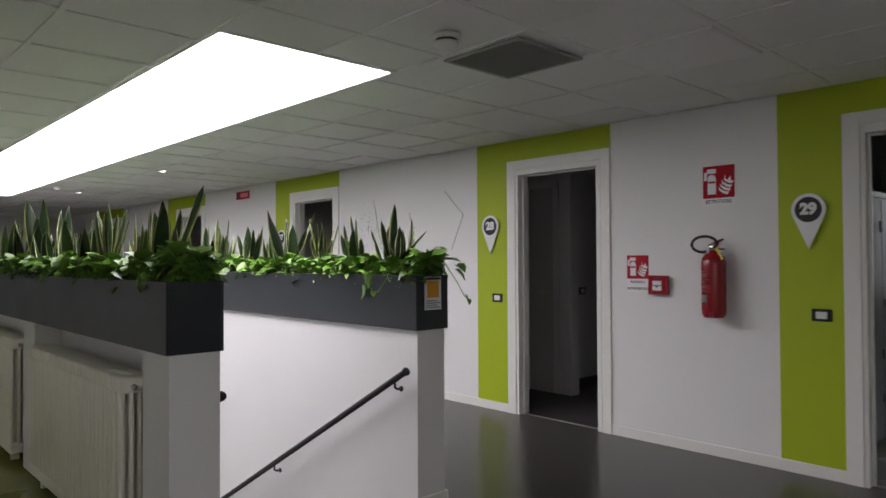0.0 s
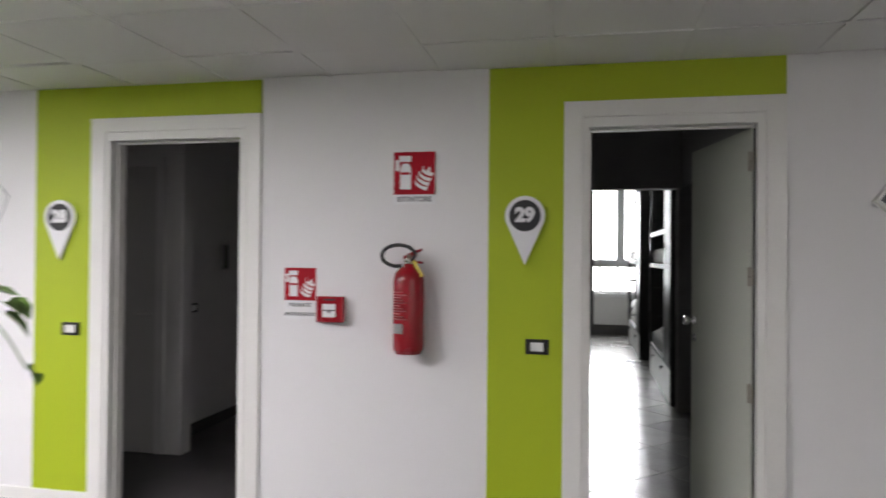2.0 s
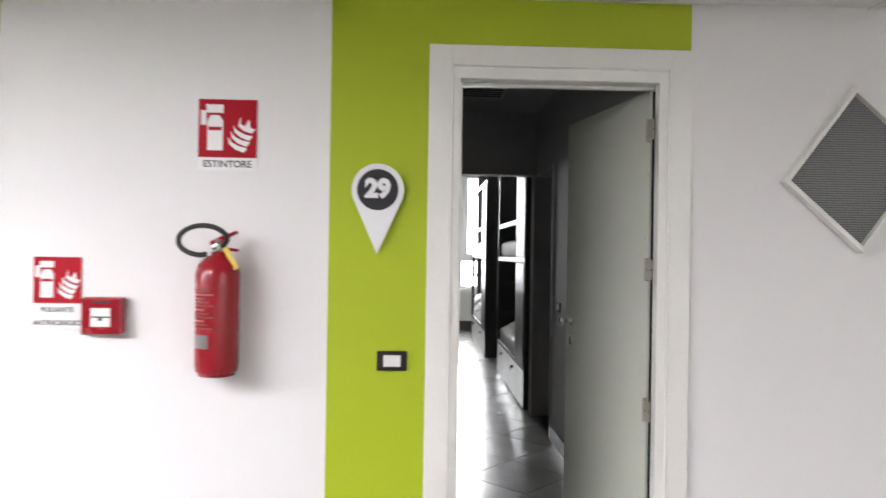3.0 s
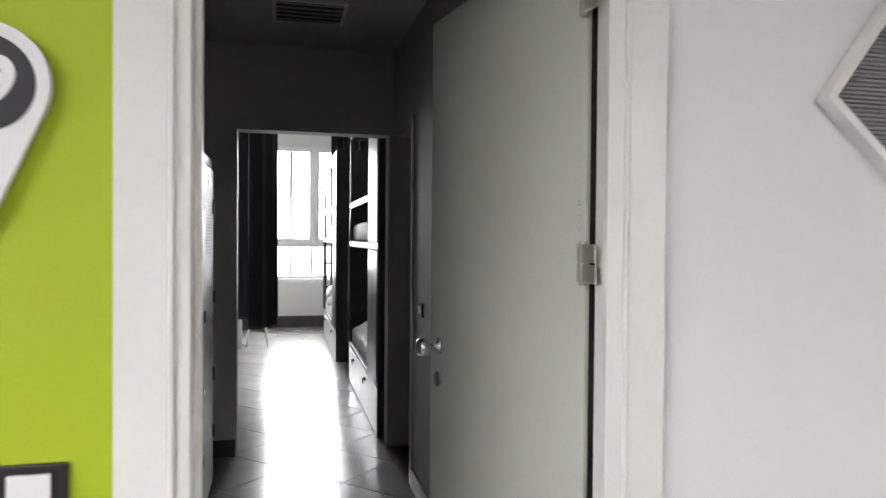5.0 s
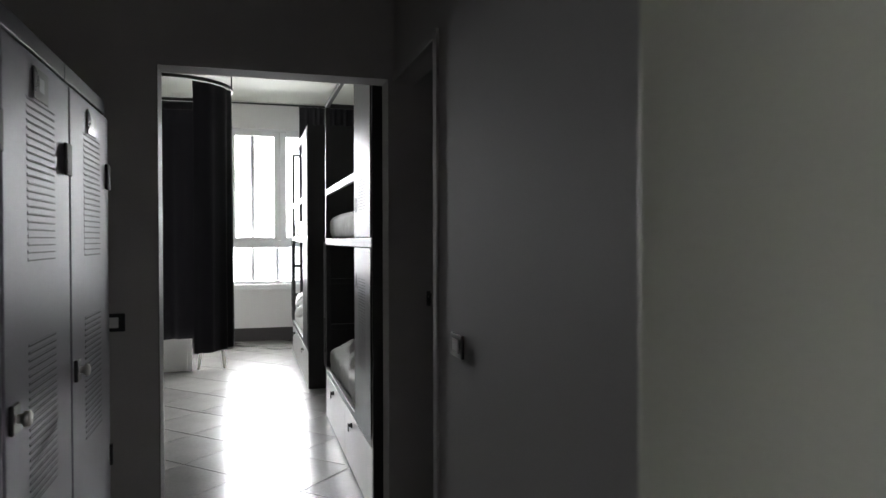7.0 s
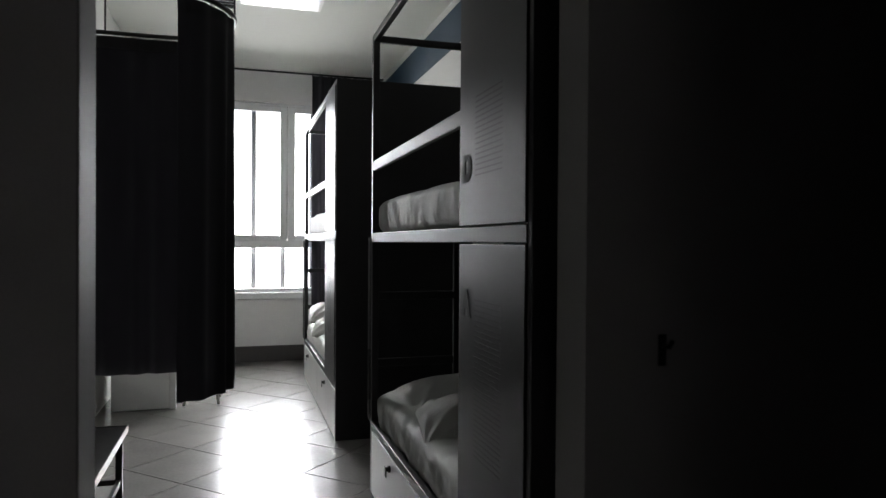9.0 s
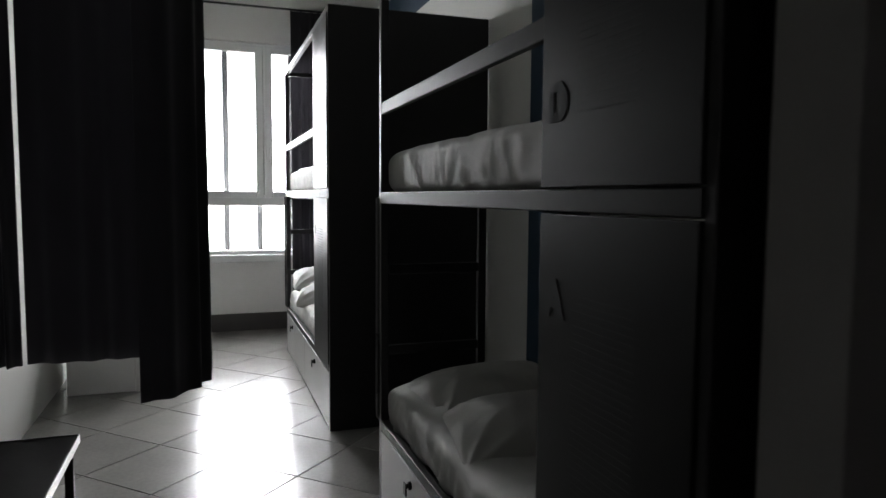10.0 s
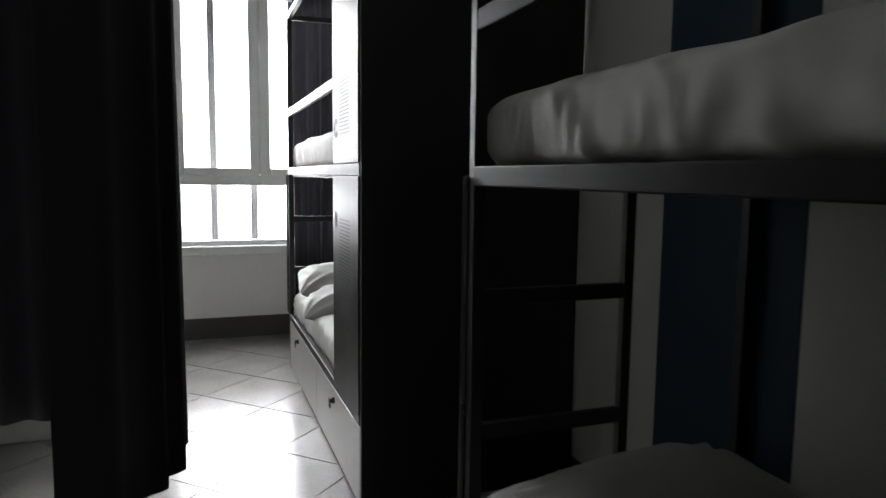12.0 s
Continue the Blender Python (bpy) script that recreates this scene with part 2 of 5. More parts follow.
# ---- corridor shell ----
CEIL = 2.415
DOORS = [(0.0, 0.78), (-2.69, -1.88), (-6.40, -5.56), (-10.05, -9.2), (-13.75, -12.9)]
DOOR_H = 2.10
X_END, X_START, Y_BACK = -17.0, 3.6, -6.4


def wall_with_openings(y0, y1, x0, x1, z1, openings, z0=0.0):
    bm = bmesh.new()
    at = x0
    for a, b, lo, hi in sorted(openings):
        box(at, a, y0, y1, z0, z1, bm=bm)
        box(a, b, y0, y1, hi, z1, bm=bm)
        if lo > z0:
            box(a, b, y0, y1, z0, lo, bm=bm)
        at = b
    box(at, x1, y0, y1, z0, z1, bm=bm)
    return bm


structure("wall_north", wall_with_openings(0, 0.12, X_END, X_START, 3.3, [(a - 0.03, b + 0.03, 0, DOOR_H + 0.03) for a, b in DOORS]),
          WHITE, "white painted corridor wall with door openings", "wall")
structure("wall_south", box(X_END, X_START, Y_BACK - 0.12, Y_BACK, 0, 2.6), WHITE, "white painted corridor wall", "wall")
structure("wall_west", box(X_END - 0.12, X_END, Y_BACK, 0, 0, 2.6), WHITE, "white painted end wall of the corridor", "wall")
structure("wall_east", box(X_START, X_START + 0.12, Y_BACK, 0, 0, 2.6), WHITE, "white painted end wall of the corridor", "wall")

bm = bmesh.new()
for a, b in DOORS:
    box(a - 0.50, a - 0.122, -0.004, 0, 0.075, CEIL, bm=bm)
    box(a - 0.122, b + 0.126, -0.004, 0, DOOR_H + 0.130, CEIL, bm=bm)
structure("trim_paint_band", bm, GREEN, "lime green paint bands beside and over the doors", "paint band")

bm = bmesh.new()
at = X_END
for a, b in sorted(DOORS):
    box(at, a - 0.122, -0.012, 0, 0, 0.075, 0.002, bm=bm)
    at = b + 0.126
box(at, X_START, -0.012, 0, 0, 0.075, 0.002, bm=bm)
structure("baseboard", bm, TRIMWHITE, "low white skirting board along the corridor wall", "baseboard")

# floor of the corridor, open over the stairs
WELL = (-12.0, -1.62, -3.33, -2.10)
bm = bmesh.new()
box(X_END, X_START, WELL[3], 0.06, -0.15, 0, bm=bm)
box(X_END, X_START, Y_BACK, WELL[2], -0.15, 0, bm=bm)
box(WELL[1], X_START, WELL[2], WELL[3], -0.15, 0, bm=bm)
box(X_END, WELL[0], WELL[2], WELL[3], -0.15, 0, bm=bm)
structure("floor", bm, VINYL, "glossy dark grey-brown vinyl corridor floor", "floor")
structure("floor_inlay", box(-12.0, -1.9, -5.4, -3.36, 0, 0.004), GREENFLOOR, "olive green vinyl field in the corridor floor", "floor")

# suspended ceiling: boards in a grid of bars, one mesh
SKY = (-11.4, -1.75, -3.22, -2.16)
# unseen luminous panel added in the south-east to brighten wall and piers
FILL_EAST = (1.627, 3.421, -5.58, -3.81)
bm = bmesh.new()
bars = bmesh.new()
xs = [x for x in [-0.765 + 0.598 * k for k in range(-28, 8)] if X_END < x < X_START]
xs = [X_END] + xs + [X_START]
ys = [0.0, -0.44, -1.03, -1.62, -2.16, -2.69, -3.22, -3.81, -4.40, -4.99, -5.58, -6.17, Y_BACK]
rnd = random.Random(4)
for x0, x1 in zip(xs, xs[1:]):
    for y1, y0 in zip(ys, ys[1:]):
        a, b = x0, x1
        if FILL_EAST[2] - 0.01 < y0 and y1 < FILL_EAST[3] + 0.01 and x0 > FILL_EAST[0] - 0.01 and x1 < FILL_EAST[1] + 0.01:
            continue
        if SKY[2] - 0.01 < y0 and y1 < SKY[3] + 0.01:
            if x1 <= SKY[1] and x0 >= SKY[0]:
                continue
            if x0 < SKY[1] < x1:
                a = SKY[1]
            elif x0 < SKY[0] < x1:
                b = SKY[0]
            elif SKY[0] < x1 <= SKY[1]:
                continue
        dz = rnd.uniform(0.0, 0.004)
        tilt = rnd.choice([0, 0, 0, 0, 0.008, -0.007])
        vs = [bm.verts.new(p) for p in ((a + 0.011, y0 + 0.011, CEIL + 0.004 + dz), (b - 0.011, y0 + 0.011, CEIL + 0.004 + dz), (b - 0.011, y1 - 0.011, CEIL + 0.004 + dz + tilt), (a + 0.011, y1 - 0.011, CEIL + 0.004 + dz + tilt))]
        top = [bm.verts.new(v.co + Vector((0, 0, 0.03))) for v in vs]
        bm.faces.new(vs)
        for k in range(4):
            bm.faces.new((vs[k], vs[(k + 1) % 4], top[(k + 1) % 4], top[k]))
        box(a - 0.012, a + 0.012, y0, y1, CEIL, CEIL + 0.03, bm=bars)
        box(a, b, y0 - 0.012, y0 + 0.012, CEIL - 0.0005, CEIL + 0.03, bm=bars)
structure("ceiling", bm, SOFFIT, "white mineral fibre boards of the suspended ceiling", "ceiling")
structure("ceiling_grid", bars, TBAR, "pale metal bars of the suspended ceiling", "ceiling")
structure("ceiling_slab", box(X_END, X_START, Y_BACK, 0, 2.56, 2.62), PLASTER, "plain slab above the suspended ceiling", "ceiling")

def skylight(x0, x1, y0, y1, glowing):
    # serves the real skylight and the added east panel alike
    sl = thing("luminous_skylight", (x1, y0, CEIL), "long bright white luminous panel in the ceiling", "skylight", kind="structure")
    L, W = x0 - x1, y1 - y0
    part("diffuser", box(L + 0.02, -0.02, 0.02, W - 0.02, 0.012, 0.05), glowing, sl, "glowing white diffuser")
    for d in ((L, 0, 0, 0.02), (L, 0, W - 0.02, W), (L, L + 0.02, 0.02, W - 0.02), (-0.02, 0, 0.02, W - 0.02)):
        part("frame", box(*d, 0, 0.06), TRIMWHITE, sl)


skylight(*SKY, SKYLIGHT)
skylight(*FILL_EAST, FILL_GLOW_EAST)

# ---- doors of the corridor ----
def door_frame(name, a, b, label):
    """A stepped casing: a broad outer board, a bead, and a recessed inner board up to the jamb."""
    d = thing(name, (a, 0, 0), label, "door", kind="structure")
    w, H = b - a, DOOR_H
    for nm, dims in (("casing", (-0.122, -0.036, -0.018, 0, 0, H + 0.130)), ("casing", (w + 0.046, w + 0.126, -0.018, 0, 0, H + 0.130)),
                     ("head_casing", (-0.036, w + 0.046, -0.018, 0, H + 0.058, H + 0.130))):
        part(nm, box(*dims, 0.0015), TRIMWHITE, d)
    for nm, dims in (("inner_casing", (-0.026, 0.0, -0.012, 0, 0, H + 0.002)), ("inner_casing", (w, w + 0.036, -0.012, 0, 0, H + 0.002)),
                     ("inner_casing", (-0.026, w + 0.036, -0.012, 0, H + 0.002, H + 0.048))):
        part(nm, box(*dims, 0.0012), TRIMWHITE, d)
    for dims in ((-0.036, -0.026, -0.021, 0, 0, H + 0.058), (w + 0.036, w + 0.046, -0.021, 0, 0, H + 0.058), (-0.026, w + 0.036, -0.021, 0, H + 0.048, H + 0.058)):
        part("moulding", box(*dims, 0.0035), TRIMWHITE, d)
    deep = 0.042 if a == 0 else 0.13
    for dims in ((-0.03, 0.0, 0.0, 0.13, 0, H + 0.03), (w, w + 0.03, 0.0, deep, 0, H + 0.03), (0, w, 0.0, 0.13, H, H + 0.03)):
        part("jamb", box(*dims, 0.003), TRIMWHITE, d)
    for dims in ((0.0, 0.012, 0.05, 0.075, 0, H), (0.012, w, 0.05, 0.075, H - 0.012, H)):
        part("door_stop", box(*dims, 0.002), TRIMWHITE, d)
    part("threshold", box(0, w, 0.05, 0.075, -0.002, 0.004, 0.001), STEEL, d, "thin pale metal threshold strip")
    return d


d29 = door_frame("door_1", 0.0, 0.78, "white door frame with a pale grey door standing open")
for a, b, n in ((-2.69, -1.88, 2), (-6.40, -5.56, 3), (-10.05, -9.2, 4), (-13.75, -12.9, 5)):
    door_frame("door_%d" % n, a, b, "white door frame of an open dark room")

# the open leaf, hung on three steel hinges
leaf = part("leaf", box(0, 0.80, -0.045, 0, 0.008, DOOR_H - 0.01, 0.003), LEAF, d29, "pale grey-green laminate door leaf, open")
leaf.matrix_basis = pose(0.768, 0.060, 0, 0, 0, 101.3)
for z in (0.81, 1.37, 1.925):
    h = bmesh.new()
    tube([(-0.004, 0.010, z - 0.046), (-0.004, 0.010, z + 0.046)], 0.0085, 10, h)
    box(0.001, 0.024, 0.0, 0.005, z - 0.040, z - 0.002, 0.0015, bm=h)
    box(0.001, 0.024, 0.0, 0.005, z + 0.002, z + 0.040, 0.0015, bm=h)
    box(-0.054, -0.010, 0.012, 0.018, z - 0.040, z - 0.002, 0.0015, bm=h)
    box(-0.054, -0.010, 0.012, 0.018, z + 0.002, z + 0.040, 0.0015, bm=h)
    part("hinge", h, NICKEL, leaf, "steel leaf hinge", smooth=False)
# Black strip stands in for the shade in the gap beside the jamb.
part("gap_shade", box(-0.0012, 0.0, -0.044, -0.010, 0.012, DOOR_H - 0.014), RUBBER, leaf, "dark strip for the shaded gap at the leaf edge")
for y in (0.0, -0.045):
    s = 1 if y == 0 else -1
    k = lathe([(0.026, 0.0), (0.026, 0.006), (0.011, 0.010), (0.010, 0.030), (0.022, 0.038), (0.028, 0.052), (0.026, 0.066), (0.014, 0.072)], 20,
              m=Matrix.Translation((0.735, y, 1.09)) @ Euler((radians(-90 * s), 0, 0)).to_matrix().to_4x4())
    part("knob", k, CHROME, leaf, "round chrome door knob", smooth=True)
    k = lathe([(0.024, 0.0), (0.024, 0.006), (0.020, 0.008)], 20, m=Matrix.Translation((0.735, y, 0.99)) @ Euler((radians(-90 * s), 0, 0)).to_matrix().to_4x4())
    part("keyhole_rose", k, CHROME, leaf, smooth=True)
part("label_strip", box(0.016, 0.034, 0.0, 0.0008, 1.430, 1.510), LEAF, leaf)
bm = bmesh.new()
for z in (1.500, 1.491, 1.470, 1.455, 1.440):
    box(0.019, 0.028, 0.0008, 0.0013, z, z + 0.0028 if z > 1.48 else z + 0.0014, bm=bm)
part("printed_lines", bm, DRAWERGREY, leaf)

# ---- rooms behind the other doors ----
bm = bmesh.new()
box(-3.20, -3.10, 1.12, 3.4, 0, 2.7, bm=bm)
box(-3.6, -2.86, 1.0, 1.12, 0, 2.7, bm=bm)
box(-3.6, -3.5, 0.12, 1.0, 0, 2.7, bm=bm)
box(-3.20, -0.9, 3.4, 3.5, 0, 2.7, bm=bm)
box(-1.60, -1.50, 0.12, 3.4, 0, 2.7, bm=bm)
structure("wall_room_two", bm, ROOMGREY, "grey walls of a dim neighbouring room", "wall")
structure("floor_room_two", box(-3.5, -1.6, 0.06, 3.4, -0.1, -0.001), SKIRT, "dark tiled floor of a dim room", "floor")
structure("ceiling_room_two", box(-3.6, -1.5, 0.12, 3.5, 2.7, 2.8), PLASTER, "plain ceiling of a dim room", "ceiling")
structure("baseboard_room_two", box(-3.10, -3.088, 1.12, 3.4, 0, 0.09), SKIRT, "dark skirting in a dim room", "baseboard")
bm = bmesh.new()
box(X_END, -3.7, 2.6, 2.7, 0, 2.7, bm=bm)
box(-3.7, -3.6, 0.12, 2.7, 0, 2.7, bm=bm)
box(X_END - 0.1, X_END, 0.12, 2.7, 0, 2.7, bm=bm)
for x in (-7.6, -11.2):
    box(x, x + 0.1, 0.12, 2.6, 0, 2.7, bm=bm)
structure("wall_far_rooms", bm, ROOMGREY, "grey walls of dim rooms along the corridor", "wall")
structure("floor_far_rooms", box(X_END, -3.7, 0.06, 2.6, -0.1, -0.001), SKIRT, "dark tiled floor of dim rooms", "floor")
structure("ceiling_far_rooms", box(X_END, -3.6, 0.12, 2.7, 2.7, 2.8), PLASTER, "plain ceiling of dim rooms", "ceiling")

# ---- room 29: hall and dormitory shell ----
HX0, HX1, HY = -0.74, 0.89, 3.33
RX0, RX1, RY0, RY1 = -0.89, 1.75, 3.47, 9.83
HCEIL, RCEIL = 2.67, 3.24
OPX0, OPX1, OPZ = -0.13, 0.86, 2.115
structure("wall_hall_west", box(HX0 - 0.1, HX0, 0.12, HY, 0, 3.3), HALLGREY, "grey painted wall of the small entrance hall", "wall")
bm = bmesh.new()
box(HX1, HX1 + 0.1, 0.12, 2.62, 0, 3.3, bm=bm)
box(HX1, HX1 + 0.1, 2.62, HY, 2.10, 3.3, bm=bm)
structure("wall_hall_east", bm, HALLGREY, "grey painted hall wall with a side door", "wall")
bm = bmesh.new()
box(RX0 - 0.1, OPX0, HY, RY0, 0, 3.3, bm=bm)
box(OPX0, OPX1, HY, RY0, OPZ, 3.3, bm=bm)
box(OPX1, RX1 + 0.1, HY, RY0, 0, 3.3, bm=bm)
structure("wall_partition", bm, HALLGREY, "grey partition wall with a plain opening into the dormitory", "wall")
# Added sheet, toned for the strip of window light on the bare reveal.
structure("trim_reveal_sheet", box(OPX0, OPX0 + 0.005, HY - 0.002, RY0 + 0.002, 0, OPZ, 0.002), REVEALSHEET, "thin satin grey sheet added on the reveal of the dormitory opening", "trim")
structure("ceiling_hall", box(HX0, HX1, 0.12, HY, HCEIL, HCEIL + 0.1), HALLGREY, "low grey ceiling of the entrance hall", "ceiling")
structure("wall_room_west", box(RX0 - 0.12, RX0, RY0, RY1, 0, 3.4), DIMMEDWHITE, "white painted dormitory wall", "wall")
structure("wall_room_east", box(RX1, RX1 + 0.12, RY0, RY1, 0, 3.4), DIMMEDWHITE, "white painted dormitory wall", "wall")
WX0, WX1, WZ0, WZ1 = -0.03, 1.38, 0.755, 2.88
structure("wall_window", wall_with_openings(RY1, RY1 + 0.30, RX0 - 0.12, RX1 + 0.12, 3.4, [(WX0, WX1, WZ0, WZ1)]), WHITE, "white painted wall with a wide window", "wall")
structure("ceiling_room", box(RX0 - 0.12, RX1 + 0.12, RY0, RY1 + 0.3, RCEIL, RCEIL + 0.1), PLASTER, "white plaster dormitory ceiling", "ceiling")
bm = bmesh.new()
box(RX1 - 0.004, RX1, 6.02, RY1, 2.86, 3.17, bm=bm)
box(RX1 - 0.004, RX1, 5.405, 6.02, 0.10, 3.17, bm=bm)
structure("trim_blue_band", bm, BLUE, "petrol blue paint band on the dormitory wall", "paint band")
bm = bmesh.new()
box(RX0, RX1, RY1 - 0.012, RY1, 0, 0.175, bm=bm)
box(RX1 - 0.012, RX1, RY0, RY1 - 0.012, 0, 0.10, bm=bm)
box(HX0, OPX0, HY - 0.012, HY, 0, 0.11, bm=bm)
box(HX1 - 0.012, HX1, 0.13, 2.57, 0, 0.11, bm=bm)
structure("baseboard_room", bm, SKIRT, "dark tile skirting round the room", "baseboard")
structure("floor_room", box(RX0, RX1, 0.06, RY1, -0.12, -0.0035), GROUT, "dark diagonal floor tiles with light joints", "floor")

# side doorway of the hall, open to a dark washroom
sd = thing("door_6", (HX1, 2.62, 0), "open side doorway with a slim pale frame", "door", kind="structure")
part("frame", box(-0.010, 0.02, -0.045, 0.0, 0, 2.13, 0.003), HALLGREY, sd, "slim pale frame")
part("frame", box(-0.010, 0.02, 0.0, 0.71, 2.10, 2.13, 0.003), HALLGREY, sd)
bm = bmesh.new()
box(HX1 + 0.1, 2.3, 1.7, 1.8, 0, 2.7, bm=bm)
box(2.2, 2.3, 1.8, HY, 0, 2.7, bm=bm)
box(RX1 + 0.1, 2.3, HY, HY + 0.1, 0, 2.7, bm=bm)
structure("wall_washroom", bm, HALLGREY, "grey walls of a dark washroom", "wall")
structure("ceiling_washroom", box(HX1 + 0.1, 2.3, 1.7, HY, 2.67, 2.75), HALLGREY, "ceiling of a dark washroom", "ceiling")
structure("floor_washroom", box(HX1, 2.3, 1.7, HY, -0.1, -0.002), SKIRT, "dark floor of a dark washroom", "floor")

# ---- corridor: parapets, stairs, planters ----
bm = bmesh.new()
box(-12.0, -1.57, -2.17, -1.97, -2.8, 0.977, bm=bm)
structure("wall_parapet_north", bm, WHITE, "white parapet wall beside the stairs", "wall")
bm = bmesh.new()
box(-12.0, -1.55, -3.36, -3.30, -2.8, 0.977, bm=bm)
for x1 in (-1.55, -3.72, -5.89, -8.06, -10.23):
    structure("wall_pier", box(x1 - 0.29, x1, -3.515, -3.36, 0, 0.977), WHITE, "white pier of the parapet between radiators", "wall")
structure("wall_parapet_south", bm, WHITE, "white parapet wall with radiator recesses", "wall")
bm = bmesh.new()
box(-12.0, -1.555, -1.97, -1.958, 0, 0.075, 0.002, bm=bm)
box(-1.57, -1.555, -2.17, -1.97, 0, 0.075, 0.002, bm=bm)
structure("baseboard_parapet", bm, TRIMWHITE, "low white skirting of the parapet", "baseboard")
structure("wall_well_end", box(-12.1, -12.0, -3.3, -2.17, -2.8, 0.977), WHITE, "white end wall of the stairwell", "wall")
structure("floor_lower", box(-12.0, -1.5, -3.3, -2.17, -2.9, -2.8), VINYL, "dark floor at the foot of the stairs", "floor")

stairs = thing("staircase", (-1.62, -3.30, 0), "dark straight staircase going down between white parapets", "stairs", kind="structure")
for k in range(16):
    part("step", box(-0.29 * (k + 1) - 0.02, -0.29 * k, 0.0, 1.10, -0.175 * (k + 2), -0.175 * (k + 1), 0.004), SKIRT, stairs)

LIFT = 0.562


def handrail(x0, y, z0, wall_y):
    r = thing("handrail", (x0, y, z0), "sloping black steel handrail on wall brackets", "handrail", "stair handrails")
    part("rail", tube([(0, 0, 0), (-5.2, 0, -5.2 * LIFT)], 0.018, 14), BLACK, r, smooth=True)
    part("end_cap", lathe([(0.023, 0), (0.023, 0.01), (0.019, 0.013)], 14, m=Euler((0, radians(60), 0)).to_matrix().to_4x4()), BLACK, r, smooth=True)
    for d in (0.09, 1.40, 2.7, 4.0):
        b = tube([(-d, 0, -d * LIFT - 0.014), (-d, 0, -d * LIFT - 0.046), (-d, (wall_y - y) * 0.35, -d * LIFT - 0.056), (-d, wall_y - y, -d * LIFT - 0.058)], 0.007, 8)
        s = 1 if wall_y > y else -1
        lathe([(0.016, 0), (0.016, 0.006)], 14, b, Matrix.Translation((-d, wall_y - y, -d * LIFT - 0.058)) @ Euler((radians(90 * s), 0, 0)).to_matrix().to_4x4())
        part("bracket", b, BLACK, r, smooth=True)


handrail(-1.615, -2.217, 0.755, -2.17)
handrail(-1.66, -3.245, 0.760, -3.30)


def radiator(x1, n):
    r = thing("radiator", (x1, -3.560, 0), "cream column radiator in a recess under the planter", "radiator", "radiators under the planter")
    pitch = 0.0605
    col = bmesh.new()
    for dy in (0.0, 0.040, 0.080, 0.120):
        box(-0.024, 0.024, dy - 0.012, dy + 0.012, 0.12, 0.81, 0.010, bm=col)
    for z in (0.10, 0.80):
        box(-0.0295, 0.0295, -0.014, 0.134, z - 0.03, z + 0.045, 0.014, bm=col)
    first = part("column", col, RADIATOR, r, smooth=True)
    first.matrix_basis = pose(-pitch / 2, 0, 0)
    for k in range(1, n):
        c = new("column", first.data)
        c.parent = r
        c.matrix_basis = pose(-pitch * (k + 0.5), 0, 0)
    for x in (-0.15, -pitch * n + 0.15):
        part("foot", box(x - 0.02, x + 0.02, 0.02, 0.07, 0, 0.08, 0.003), RADIATOR, r)
    part("bleed_valve", lathe([(0.014, 0), (0.014, 0.012), (0.008, 0.014), (0.008, 0.02)], 12, m=Matrix.Translation((0.0, 0.045, 0.80)) @ Euler((0, radians(90), 0)).to_matrix().to_4x4()), STEEL, r, smooth=True)


radiator(-1.95, 27)
radiator(-4.10, 26)
radiator(-6.27, 26)


def planter(x0, x1, y0, y1, label):
    p = thing("planter", (x1, y0, 0.977), label, "planter", "long planters on the parapets")
    L, W, H, t = x1 - x0, y1 - y0, 0.298, 0.012
    part("front_panel", box(-L, 0, 0, t, 0, H, 0.002), ANTHRACITE, p)
    part("back_panel", box(-L, 0, W - t, W, 0, H, 0.002), ANTHRACITE, p)
    part("end_panel", box(-t, -0.0005, t, W - t, 0, H), ANTHRACITE, p)
    part("end_panel", box(-L + 0.0005, -L + t, t, W - t, 0, H), ANTHRACITE, p)
    part("base", box(-L + t, -t, t, W - t, 0, 0.01), ANTHRACITE, p)
    part("soil", box(-L + t, -t, t, W - t, 0.20, 0.255), SOIL, p, "dark potting soil")
    return p


p2 = planter(-12.0, -1.56, -2.185, -1.95, "long anthracite metal planter with a small notice on its end")
p1 = planter(-12.0, -1.545, -3.53, -3.285, "long anthracite metal planter full of green plants")
note = part("notice", box(-0.001, 0.002, 0.060, 0.182, 0.108, 0.290), SIGNWHITE, p2, "small white notice with an orange square")
part("orange_field", box(0.002, 0.0028, 0.078, 0.164, 0.175, 0.268), ORANGE, note)
part("dark_header", box(0.002, 0.0028, 0.066, 0.176, 0.273, 0.286), INK, note)
bm = bmesh.new()
for k in range(4):
    box(0.002, 0.0028, 0.070, 0.172 - 0.02 * (k % 2), 0.118 + 0.012 * k, 0.124 + 0.012 * k, bm=bm)
part("text_lines", bm, GREYINK, note)


